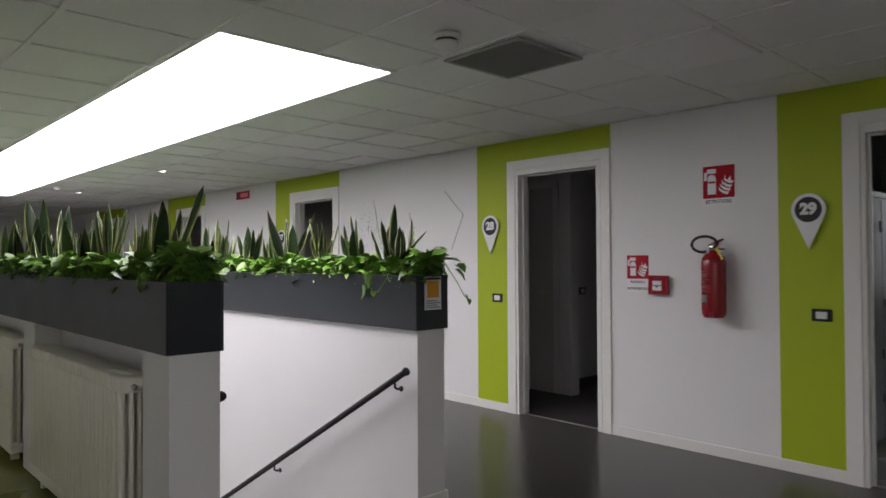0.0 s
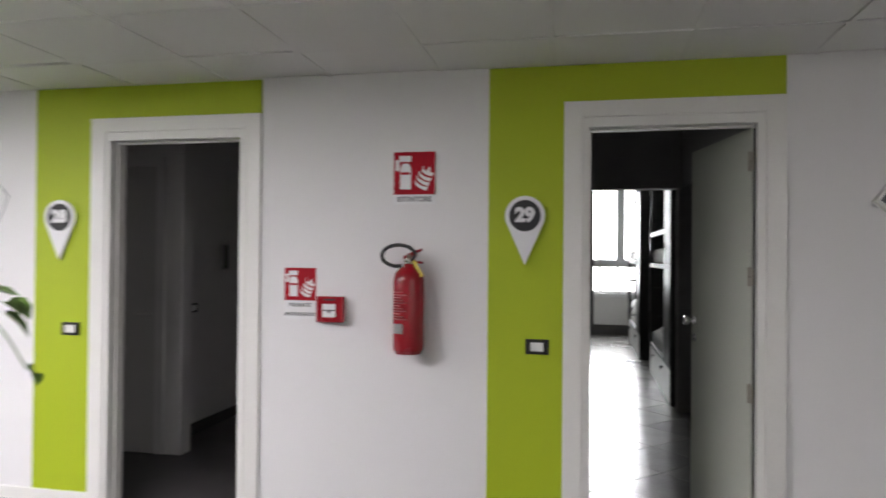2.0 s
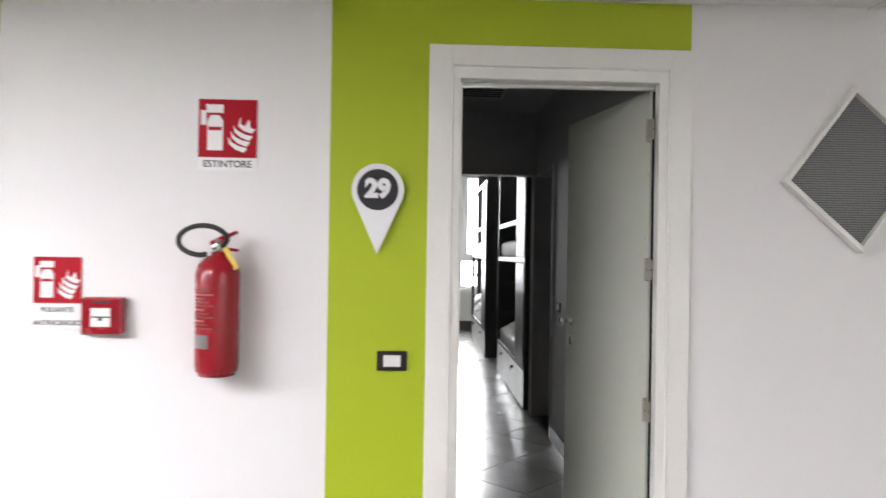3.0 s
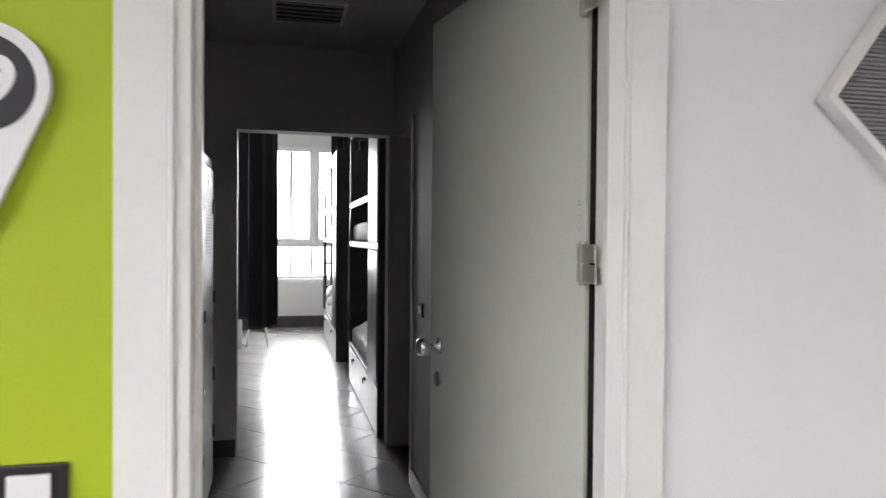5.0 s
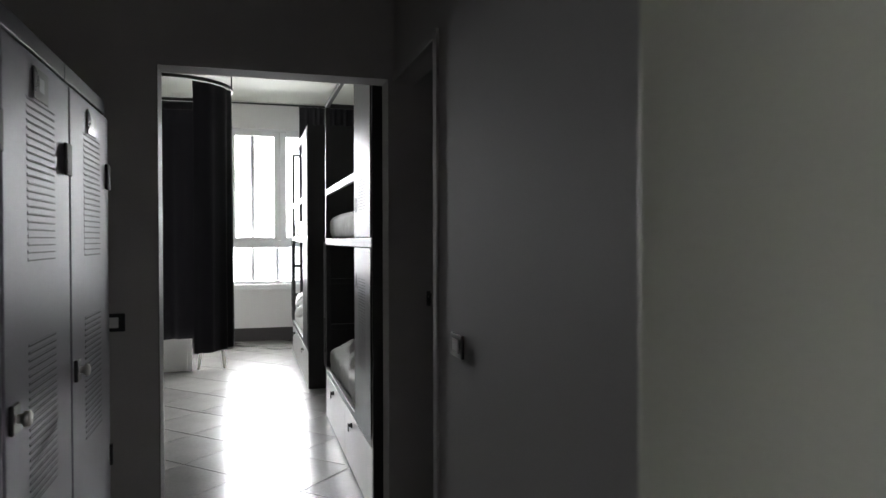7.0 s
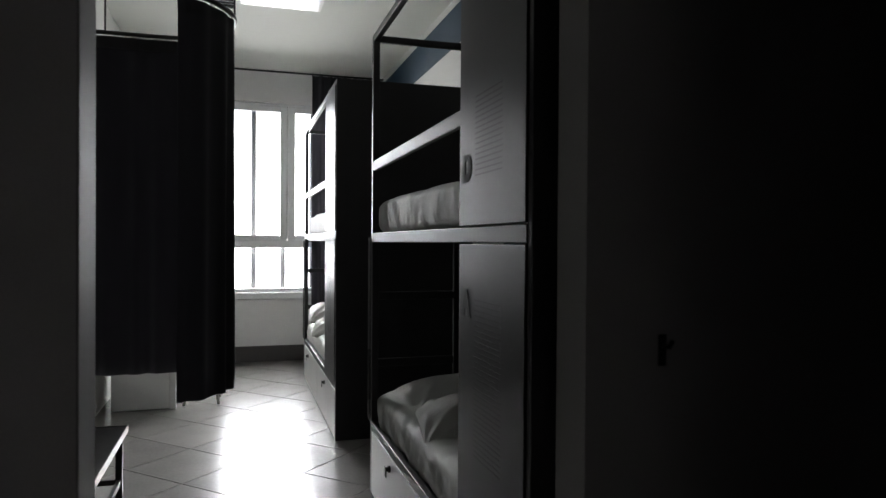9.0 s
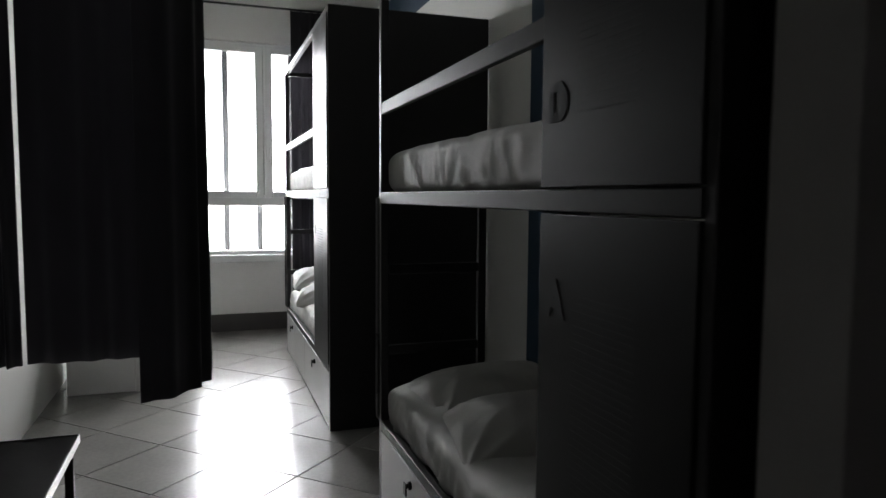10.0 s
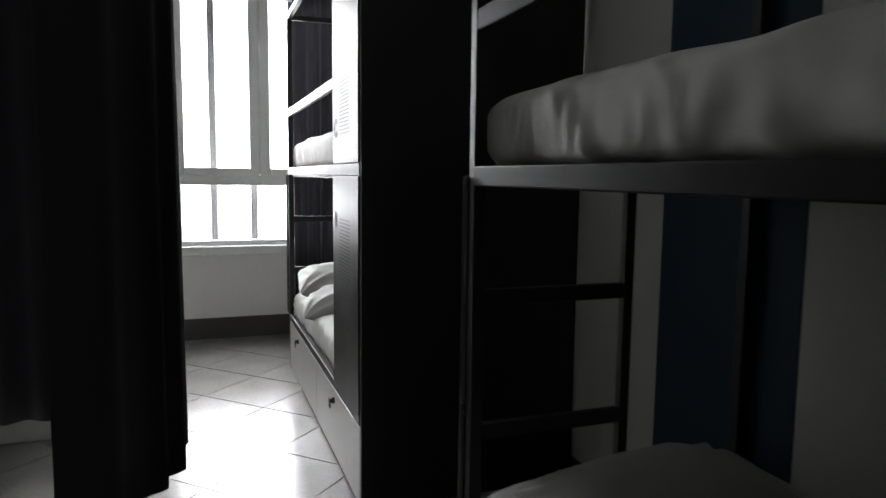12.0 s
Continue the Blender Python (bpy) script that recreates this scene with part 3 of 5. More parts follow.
def blade(h, w, lean, turn, curl, rnd, rim=0.84):
    """A stiff, pointed, hollow leaf of a snake plant."""
    bm = bmesh.new()
    n = 12
    rows = []
    wob = rnd.uniform(0, 6)
    for i in range(n + 1):
        u = i / n
        ww = w * (0.42 + 0.62 * math.sin(math.pi * min(u * 0.80 + 0.08, 1.0))) * (1 - u ** 6) ** 0.75
        out = lean * h * u ** 1.25
        tw = turn + curl * u + 0.30 * math.sin(wob + 6 * u)
        cx, cy = math.cos(turn) * out, math.sin(turn) * out
        row = []
        for s in (-1, -rim, 0, rim, 1):
            fold = 0.25 * ww * (abs(s) ** 2)
            row.append(bm.verts.new((cx - math.sin(tw) * s * ww / 2 + math.cos(tw) * fold, cy + math.cos(tw) * s * ww / 2 + math.sin(tw) * fold, h * u * (1 - 0.15 * lean * u))))
        rows.append(row)
    for a, b in zip(rows, rows[1:]):
        for k in range(4):
            f = bm.faces.new((a[k], a[k + 1], b[k + 1], b[k]))
            f.material_index = 1 if k in (0, 3) else 0
    bmesh.ops.solidify(bm, geom=bm.faces[:], thickness=0.003)
    return bm


rnd = random.Random(11)
LEANS = [0.03, 0.06, 0.10, 0.16, 0.24, 0.36]
BLADES = [mesh_of("leaf", blade(rnd.uniform(0.36, 0.47), rnd.uniform(0.058, 0.080), rnd.choice(LEANS), 0, rnd.uniform(-0.5, 0.5), rnd), [SNAKE, SNAKEEDGE], True) for k in range(14)]
PALE_BLADES = [mesh_of("leaf", blade(rnd.uniform(0.38, 0.50), rnd.uniform(0.040, 0.056), rnd.choice(LEANS), 0, rnd.uniform(-0.9, 0.9), rnd, 0.70), [SNAKEPALE, SNAKEEDGE], True) for k in range(12)]


def snake_plant(x, y, n, scale, spread=0.05):
    p = thing("snake_plant", (x, y, 1.225), "upright snake plant with pale-edged pointed leaves in the planter", "plant", "snake plants in the planters")
    kind = BLADES if scale > 1.04 else rnd.choice([BLADES, PALE_BLADES])
    for k in range(n + (0 if kind is BLADES else 4)):
        b = new("leaf", rnd.choice(kind))
        b.parent = p
        r, a = spread * rnd.random() ** 0.5, rnd.uniform(0, 6.28)
        b.matrix_basis = pose(r * math.cos(a), 0.7 * r * math.sin(a), 0, 0, 0, rnd.uniform(0, 360)) @ Matrix.Scale(scale * rnd.uniform(0.72, 1.06), 4)


for x, n, s in ((-1.87, 9, 1.10), (-2.28, 8, 1.0), (-2.66, 8, 0.98), (-3.10, 9, 1.06), (-3.34, 6, 0.90), (-3.67, 8, 1.06), (-4.08, 9, 1.0), (-4.39, 8, 1.10), (-4.8, 7, 1.0), (-5.4, 8, 1.0), (-6.1, 7, 1.0), (-6.9, 6, 1.0), (-7.8, 6, 1.0)):
    snake_plant(x, -2.07 + rnd.uniform(-0.02, 0.02), n, s)
for x, n, s in ((-1.96, 10, 1.045), (-2.20, 5, 0.80), (-2.60, 9, 1.0), (-2.98, 7, 0.85), (-3.30, 7, 0.95), (-3.56, 8, 1.10), (-3.86, 7, 1.0), (-4.24, 9, 1.25), (-4.6, 7, 1.1), (-5.0, 8, 1.1), (-5.7, 7, 1.0), (-6.6, 6, 1.0), (-7.6, 6, 1.0)):
    snake_plant(x, -3.40 + rnd.uniform(-0.02, 0.02), n, s)
# one leaf that leans far out at the end of the planter
p = thing("snake_plant", (-1.96, -2.06, 1.235), "snake plant with one leaf leaning far out", "plant", "snake plants in the planters")
for lean, turn, h in ((0.95, 0.08, 0.34), (0.2, 2.2, 0.36), (0.3, 4.0, 0.32)):
    part("leaf", blade(h, 0.070, lean, turn, 0.3, rnd), [SNAKE, SNAKEEDGE], p, smooth=True)


def heart_leaf(bm, m, s):
    """A small heart-shaped leaf, folded along its rib."""
    pts = [(0, 0), (-0.32, -0.18), (-0.5, 0.12), (-0.38, 0.55), (0, 1.0), (0.38, 0.55), (0.5, 0.12), (0.32, -0.18)]
    vs = [bm.verts.new(m @ Vector((x * s, y * s, (abs(x) * 0.35 - 0.25 * y * y) * s))) for x, y in pts]
    mid = bm.verts.new(m @ Vector((0, 0.45 * s, -0.06 * s)))
    for a, b in zip(range(8), [1, 2, 3, 4, 5, 6, 7, 0]):
        bm.faces.new((mid, vs[a], vs[b]))


def pothos(x0, x1, y0, y1, rnd):
    bm = bmesh.new()
    n = int((x1 - x0) * 900)
    for k in range(n):
        u = rnd.random() ** 1.35
        x = x1 - u * (x1 - x0)
        y = rnd.uniform(y0 - 0.004, y1 + 0.004)
        edge = max(0, y0 - y, y - y1)
        z = 1.255 + rnd.uniform(0, 0.105) * (1 - edge * 8) + 0.06 * noise.noise((x * 5, y * 6, y0)) + (0.055 if y0 > -3 else 0.02) * rnd.random() * math.exp((x - x1) / 0.2)
        m = Matrix.Translation((x, y, z)) @ Euler((rnd.uniform(-0.7, 0.9), rnd.uniform(-0.6, 0.6), rnd.uniform(0, 6.28))).to_matrix().to_4x4()
        heart_leaf(bm, m, rnd.uniform(0.038, 0.084))
    return bm


for x0, x1, y0, y1 in ((-9.0, -1.585, -2.16, -1.97), (-9.0, -1.57, -3.50, -3.31)):
    ob = part("pothos_foliage", pothos(x0, x1, y0, y1, random.Random(int(-y0 * 100))), POTHOS, smooth=True)
    tagged(ob, "dense low carpet of glossy green pothos leaves", "foliage", kind="stuff")


def vine(start, path, leaves, label):
    v = thing("pothos_vine", start, label, "plant", "trailing pothos vines")
    part("stem", tube(path, 0.0025, 6), POTHOS, v, smooth=True)
    for (x, y, z), s, rx, rz in leaves:
        b = bmesh.new()
        heart_leaf(b, Matrix(), s)
        ob = part("leaf", b, POTHOS, v, smooth=True)
        ob.matrix_basis = pose(x, y, z, rx, 0, rz)


vine((-1.95, -2.19, 1.28), [(0, 0.03, 0), (0, -0.005, 0.0), (-0.02, -0.012, -0.05), (0.03, -0.015, -0.105), (0.09, -0.015, -0.10), (0.14, -0.012, -0.04), (0.17, 0.0, 0.01)],
     [((-0.02, -0.016, -0.012), 0.075, -70, 15), ((-0.06, -0.02, -0.075), 0.075, -82, -25), ((0.045, -0.02, -0.10), 0.035, -95, 60)], "pale green vine looping over the planter's edge")
vine((-1.62, -2.07, 1.28), [(0, 0, 0), (0.05, 0.03, 0.06), (0.10, 0.07, 0.05), (0.14, 0.12, -0.05), (0.17, 0.14, -0.12), (0.21, 0.14, -0.14)],
     [((0.10, 0.02, 0.11), 0.085, 35, 20), ((0.13, 0.05, 0.08), 0.085, 5, -70), ((0.16, 0.09, 0.05), 0.085, -15, -95), ((0.19, 0.06, 0.02), 0.075, -35, -60), ((0.05, -0.02, 0.10), 0.09, 25, 70),
      ((0.11, -0.05, 0.06), 0.08, -10, -20), ((0.18, 0.14, -0.115), 0.035, -60, -30), ((0.205, 0.14, -0.14), 0.03, -70, 10)], "dark vine tip reaching out past the planter's end")

# ---- corridor: fittings on the wall and the ceiling ----
def switch_plate(m, label):
    s = thing("light_switch", m, label, "light switch", "light switches")
    bm = box(-0.058, 0.058, -0.010, 0, -0.038, 0.038, 0.004)
    part("plate", bm, BLACKPLASTIC, s)
    part("rocker", box(-0.033, 0.033, -0.0135, -0.010, -0.022, 0.022, 0.0015), WHITEFURN, s, "white rocker")
    return s


switch_plate((-0.249, -0.004, 1.005), "black wall switch with a white rocker on green paint")
switch_plate((-2.94, -0.004, 1.015), "black wall switch with a white rocker on green paint")
switch_plate((-0.315, HY, 1.035), "black wall switch in the dim hall")
hk = thing("wall_hook", (1.05, HY, 1.10), "small black hook on the dim washroom wall", "hook")
part("back_plate", box(-0.010, 0.010, -0.005, 0, -0.035, 0.035, 0.002), BLACKPLASTIC, hk)
part("peg", tube([(0, -0.005, 0.01), (0, -0.03, 0.01), (0, -0.04, 0.025)], 0.005, 8), BLACKPLASTIC, hk, smooth=True)
switch_plate(pose(HX1, 2.34, 1.035, 0, 0, -90), "black wall switch in the dim hall")
switch_plate(pose(-3.10, 1.52, 1.02, 0, 0, 90), "black wall switch in a dim room")


def pin_sign(x, z, text):
    s = thing("room_number_sign", (x, -0.004, z), "white map-pin room sign with number %s on a dark disc" % text, "sign", "room number signs")
    r, tip = 0.100, -0.247
    a0 = math.acos(r / -tip)
    pts = [(0, tip)]
    n = 40
    for k in range(n + 1):
        a = -math.pi / 2 + a0 + (2 * math.pi - 2 * a0) * k / n
        pts.append((r * math.cos(a), r * math.sin(a)))
    bm = prism(pts, -0.022, -0.008)
    part("plate", bm, SIGNWHITE, s)
    part("spacer", lathe([(0.03, -0.008), (0.03, 0.0)], 16, m=Euler((radians(90), 0, 0)).to_matrix().to_4x4() @ Matrix.Scale(-1, 4, (0, 0, 1))), SIGNWHITE, s)
    part("disc", lathe([(0.079, 0.022), (0.079, 0.0235)], 40, m=Euler((radians(90), 0, 0)).to_matrix().to_4x4()), INK, s, "dark round field")
    lettering("number", text, 0.095, pose(0, -0.0245, 0.002, 90, 0, 0), SIGNWHITE, s, 0.0008, 0.0055)


pin_sign(-0.313, 1.662, "29")
pin_sign(-3.010, 1.662, "28")
pin_sign(-6.72, 1.662, "27")


def flame(bm, x, z, s, y0, y1):
    """A pictogram flame: slanting tongues stacked under a forked crown."""
    tongues = [[(0.0, h + 0.24), (0.22, h + 0.13), (0.6, h + 0.11), (0.95, h + 0.17), (0.90, h - 0.03), (0.5, h - 0.05), (0.18, h + 0.03)] for h in (0.0, 0.23, 0.46)]
    tongues.append([(0.12, 1.08), (0.24, 0.86), (0.46, 0.82), (0.52, 1.12), (0.72, 0.86), (0.95, 0.90), (0.86, 0.70), (0.5, 0.66), (0.2, 0.74)])
    c, n = math.cos(radians(-24)), math.sin(radians(-24))
    for pts in tongues:
        turned = [(0.85 * (px - 0.5), pz * 1.05 - 0.5) for px, pz in pts]
        prism([(x + (px * c - pz * n) * s, z + (px * n + pz * c + 0.55) * s) for px, pz in turned], y0, y1, bm)


def fire_sign(x, z, w, h, red_h, lines, label, size):
    s = thing("fire_safety_sign", (x, 0, z), label, "sign", "fire safety signs")
    part("plate", box(0, w, -0.004, 0, 0, h, 0.0008), SIGNWHITE, s)
    part("red_field", box(0.002, w - 0.002, -0.005, -0.004, h - red_h, h - 0.002), SIGNRED, s)
    y0, y1 = -0.0058, -0.005
    b = bmesh.new()
    zc = h - red_h
    box(w * 0.16, w * 0.42, y0, y1, zc + red_h * 0.12, zc + red_h * 0.62, bm=b)
    prism([(w * 0.16, zc + red_h * 0.62), (w * 0.22, zc + red_h * 0.72), (w * 0.36, zc + red_h * 0.72), (w * 0.42, zc + red_h * 0.62)], y0, y1, b)
    box(w * 0.14, w * 0.42, y0, y1, zc + red_h * 0.76, zc + red_h * 0.90, bm=b)
    box(w * 0.05, w * 0.14, y0, y1, zc + red_h * 0.55, zc + red_h * 0.80, bm=b)
    flame(b, w * 0.73, zc + red_h * 0.12, min(red_h * 0.70, w * 0.46), y0, y1)
    part("pictogram", b, SIGNWHITE, s, "white pictogram")
    part("pictogram_mark", box(w * 0.18, w * 0.40, y0 - 0.0005, y0, zc + red_h * 0.46, zc + red_h * 0.52), SIGNRED, s)
    for k, t in enumerate(lines):
        lettering("lettering", t, size, pose(w / 2, -0.0045, (h - red_h) * (1 - (k + 0.5) / len(lines)), 90, 0, 0), INK, s, 0.0004, 0.0006)


fire_sign(-1.004, 1.725, 0.226, 0.276, 0.225, ["ESTINTORE"], "red and white fire extinguisher sign on the white wall", 0.036)
fire_sign(-1.612, 1.110, 0.184, 0.278, 0.178, ["PULSANTE", "ANTINCENDIO"], "red and white alarm button sign on the white wall", 0.026)

cp = thing("fire_alarm_button", (-1.336, 0, 1.168), "red square fire alarm button with a white window", "alarm button")
part("housing", box(-0.074, 0.074, -0.052, 0, -0.069, 0.069, 0.008), RED, cp)
part("window", box(-0.036, 0.036, -0.0555, -0.052, -0.040, 0.030, 0.001), SIGNWHITE, cp, "white glass window")
part("mark", box(-0.034, 0.034, -0.057, -0.0555, -0.006, -0.001), INK, cp)
part("mark", box(-0.007, 0.007, -0.057, -0.0555, -0.018, -0.006), INK, cp)
part("mark", box(-0.030, 0.030, -0.0528, -0.052, 0.048, 0.056), INK, cp)

ex = thing("fire_extinguisher", (-0.893, -0.090, 0.970), "red fire extinguisher with black hose hung on the wall", "fire extinguisher")
part("cylinder", lathe([(0.070, 0.0), (0.076, 0.008), (0.079, 0.03), (0.079, 0.36), (0.072, 0.395), (0.052, 0.420), (0.028, 0.432), (0.026, 0.445)], 36), RED, ex, smooth=True)
part("base_ring", lathe([(0.060, -0.010), (0.066, -0.010), (0.070, 0.002), (0.060, 0.004)], 30), RED, ex, smooth=True)
part("valve", lathe([(0.022, 0.440), (0.022, 0.468), (0.015, 0.472), (0.015, 0.492)], 18), STEEL, ex, smooth=True)
part("handle", prism([(-0.022, 0.452), (0.070, 0.446), (0.074, 0.456), (0.030, 0.462), (-0.022, 0.470)], -0.011, 0.011), RED, ex, "red carrying handle")
part("lever", prism([(-0.026, 0.468), (-0.030, 0.482), (0.010, 0.503), (0.066, 0.524), (0.070, 0.514), (0.020, 0.488), (0.0, 0.470)], -0.010, 0.010), RED, ex, "red squeeze lever")
part("safety_pin", tube([(0.030, -0.016, 0.478), (0.030, 0.016, 0.478)], 0.003, 8), CHROME, ex)
part("gauge", lathe([(0.016, 0.0), (0.016, 0.012), (0.013, 0.013)], 16, m=Matrix.Translation((0, -0.02, 0.460)) @ Euler((radians(90), 0, 0)).to_matrix().to_4x4()), CHROME, ex, smooth=True)
pts = []
for k in range(25):
    a = radians(5 + 262 * k / 24)
    pts.append((-0.046 + 0.086 * math.cos(a), -0.03 - 0.02 * k / 24, 0.486 + 0.054 * math.sin(a)))
pts.append((-0.028, -0.050, 0.436))
pts = [(0.02, -0.015, 0.462)] + pts
part("hose", tube(pts, 0.0095, 10), RUBBER, ex, "black looped rubber hose", smooth=True)
tag = part("seal_tag", box(-0.010, 0.010, -0.0015, 0.0015, -0.095, 0.0, 0.001), mat("yellow_print", (0.70, 0.50, 0.05), 0.5, bump=0), ex, "yellow inspection tag")
tag.matrix_basis = pose(0.028, -0.022, 0.462, -8, -32, 0)
def wrap(r, a0, a1, z0, z1):
    b = bmesh.new()
    n = 10
    lo = [b.verts.new((r * math.cos(radians(a0 + (a1 - a0) * k / n)), r * math.sin(radians(a0 + (a1 - a0) * k / n)), z0)) for k in range(n + 1)]
    hi = [b.verts.new((v.co.x, v.co.y, z1)) for v in lo]
    for k in range(n):
        b.faces.new((lo[k], lo[k + 1], hi[k + 1], hi[k]))
    bmesh.ops.solidify(b, geom=b.faces[:], thickness=0.0006)
    return b
part("white_sticker", wrap(0.0802, 205, 262, 0.095, 0.145), SIGNWHITE, ex, "small white service sticker", smooth=True)
lab = wrap(0.0802, 205, 275, 0.165, 0.171)
for k in range(1, 11):
    join(lab, wrap(0.0802, 205, 275 - 12 * (k % 3), 0.165 + 0.0135 * k, 0.171 + 0.0135 * k))
part("printed_label", lab, mat("pale_red_print", (0.70, 0.30, 0.30), 0.4, bump=0), ex, smooth=True)
part("wall_hook", box(-0.02, 0.02, 0.05, 0.105, 0.36, 0.43, 0.003), STEEL, ex)

art = thing("diamond_wall_panel", (1.567, 0, 1.775), "diamond-shaped grey ribbed wall panel in a white frame", "wall panel")
o = [(-0.017, 0.325), (0.298, 0.052), (0.017, -0.325), (-0.298, -0.052)]
i_ = [(x * 0.925, z * 0.925) for x, z in o]
b = bmesh.new()
for k in range(4):
    prism([o[k], o[(k + 1) % 4], i_[(k + 1) % 4], i_[k]], -0.042, -0.002, b)
part("frame", b, TRIMWHITE, art)
part("backing", prism(i_, -0.012, -0.002), STRIPEDARK, art)


def span(z):
    hits = []
    for p, q in zip(i_, i_[1:] + i_[:1]):
        if (p[1] - z) * (q[1] - z) < 0:
            hits.append(p[0] + (q[0] - p[0]) * (z - p[1]) / (q[1] - p[1]))
    return sorted(hits)


b = bmesh.new()
for k in range(64):
    z = -0.298 + 0.596 * (k + 0.5) / 64
    ends = span(z)
    if len(ends) == 2 and ends[1] - ends[0] > 0.02:
        box(ends[0] + 0.004, ends[1] - 0.004, -0.019, -0.012, z - 0.0028, z + 0.0028, bm=b)
part("ribs", b, STRIPE, art, "fine grey ribs")


def line_art(points, label):
    o = points[0]
    a = thing("wall_line_ornament", (o[0], -0.012, o[1]), label, "wall decoration", "line ornaments")
    for p, q in zip(points, points[1:]):
        part("rod", tube([(p[0] - o[0], 0, p[1] - o[1]), (q[0] - o[0], 0, q[1] - o[1])], 0.0025, 6), STRIPE, a)
    part("stand_off", tube([(0, 0, 0), (0, 0.012, 0)], 0.004, 6), GREYINK, a)


line_art([(-3.62, 2.03), (-3.37, 1.79), (-3.53, 1.46)], "thin grey angular line ornament on the white wall")
line_art([(-4.76, 2.02), (-4.66, 1.62), (-4.55, 1.46)], "thin grey angular line ornament on the white wall")
line_art([(-4.16, 1.85), (-4.06, 1.50), (-4.2, 1.40)], "thin grey angular line ornament on the white wall")
dots = thing("wall_dot_ornament", (-4.85, 0, 1.75), "scatter of small grey dots on the white wall", "wall decoration")
bm = bmesh.new()
rd = random.Random(3)
for k in range(60):
    x, z = rd.gauss(0, 0.11), rd.gauss(0, 0.11)
    box(x, x + 0.008, -0.003, 0, z, z + 0.008, bm=bm)
part("dots", bm, STRIPE, dots)

fl = thing("fire_direction_sign", (-7.82, 0, 2.30), "small red fire sign high on the white wall", "sign")
part("plate", box(-0.19, 0.19, -0.012, 0, -0.055, 0.055, 0.002), SIGNRED, fl)
part("pictogram", lathe([(0.035, 0.012), (0.035, 0.0135)], 20, m=Matrix.Translation((-0.13, 0, 0)) @ Euler((radians(90), 0, 0)).to_matrix().to_4x4()), INK, fl)
part("text_bar", box(-0.06, 0.16, -0.0135, -0.012, -0.03, 0.03), mat("pale_red_field", (0.7, 0.25, 0.25), 0.5, bump=0), fl)

def ceiling_vent(x0, x1, y0, y1, z, label, material, n, back):
    v = thing("ceiling_vent", ((x0 + x1) / 2, (y0 + y1) / 2, z), label, "vent", "ceiling vents")
    a, b = (x1 - x0) / 2, (y1 - y0) / 2
    part("frame", box(-a, a, -b, -b + 0.02, -0.012, -0.0005, 0.001), material, v)
    part("frame", box(-a, a, b - 0.02, b, -0.012, -0.0005, 0.001), material, v)
    part("frame", box(-a, -a + 0.02, -b + 0.02, b - 0.02, -0.012, -0.0005, 0.001), material, v)
    part("frame", box(a - 0.02, a, -b + 0.02, b - 0.02, -0.012, -0.0005, 0.001), material, v)
    part("backing", box(-a + 0.02, a - 0.02, -b + 0.02, b - 0.02, -0.004, -0.0005), back, v)
    for k in range(n):
        y = -b + 0.02 + (2 * b - 0.04) * (k + 0.5) / n
        s = part("slat", box(-a + 0.02, a - 0.02, -0.006, 0.006, -0.001, 0.001), material, v)
        s.matrix_basis = pose(0, y, -0.008, 32, 0, 0)


VENTGREY = mat("grey_perforated_metal", (0.36, 0.36, 0.33), 0.6, var=0.06, fine=220, bump=0.3)
ceiling_vent(-1.385, -0.865, -2.14, -1.625, CEIL, "square grey ventilation grille in the suspended ceiling", VENTGREY, 34, VENTGREY)
ceiling_vent(0.10, 0.50, 2.42, 2.80, HCEIL, "square metal ventilation grille in the hall ceiling", STEEL, 5, SLOT)
ceiling_vent(-0.10, 0.12, 7.22, 7.86, RCEIL, "pale ventilation grille in the dormitory ceiling", TBAR, 9, SLOT)

lp = thing("ceiling_light_panel", (-0.466, -1.325, CEIL), "flat square white light panel, switched off, in the suspended ceiling", "ceiling light")
part("diffuser", box(-0.272, 0.272, -0.268, 0.268, -0.016, -0.012, 0.001), SIGNWHITE, lp)
for d in ((-0.287, 0.287, -0.283, -0.268), (-0.287, 0.287, 0.268, 0.283), (-0.287, -0.272, -0.268, 0.268), (0.272, 0.287, -0.268, 0.268)):
    part("frame", box(*d, -0.017, 0.002, 0.001), TRIMWHITE, lp)
part("tray", box(-0.272, 0.272, -0.268, 0.268, -0.012, 0.002), TRIMWHITE, lp)

sd = thing("smoke_detector", (-1.09, -2.40, CEIL), "white smoke detector with a black vent ring on the ceiling", "smoke detector")
flip = Matrix.Scale(-1, 4, (0, 0, 1))
part("base", lathe([(0.052, 0), (0.052, 0.014), (0.045, 0.018)], 28, m=flip @ Matrix.Scale(1.3, 4)), TRIMWHITE, sd, smooth=True)
part("vent_ring", lathe([(0.040, 0.018), (0.040, 0.028)], 28, m=flip @ Matrix.Scale(1.3, 4)), BLACKPLASTIC, sd)
part("cap", lathe([(0.046, 0.028), (0.046, 0.036), (0.036, 0.048), (0.018, 0.052)], 28, m=flip @ Matrix.Scale(1.3, 4)), TRIMWHITE, sd, smooth=True)
for x, y in ((-6.9, -1.5), (-10.2, -1.5)):
    sp = thing("ceiling_spotlight", (x, y, CEIL), "small round lit spotlight in the suspended ceiling", "spotlight", "ceiling spotlights")
    part("ring", lathe([(0.035, 0), (0.055, 0.0), (0.055, 0.006), (0.035, 0.006)], 20, m=flip), STEEL, sp)
    part("lens", lathe([(0.033, 0.0), (0.033, 0.003)], 20, m=flip), SPOT, sp)
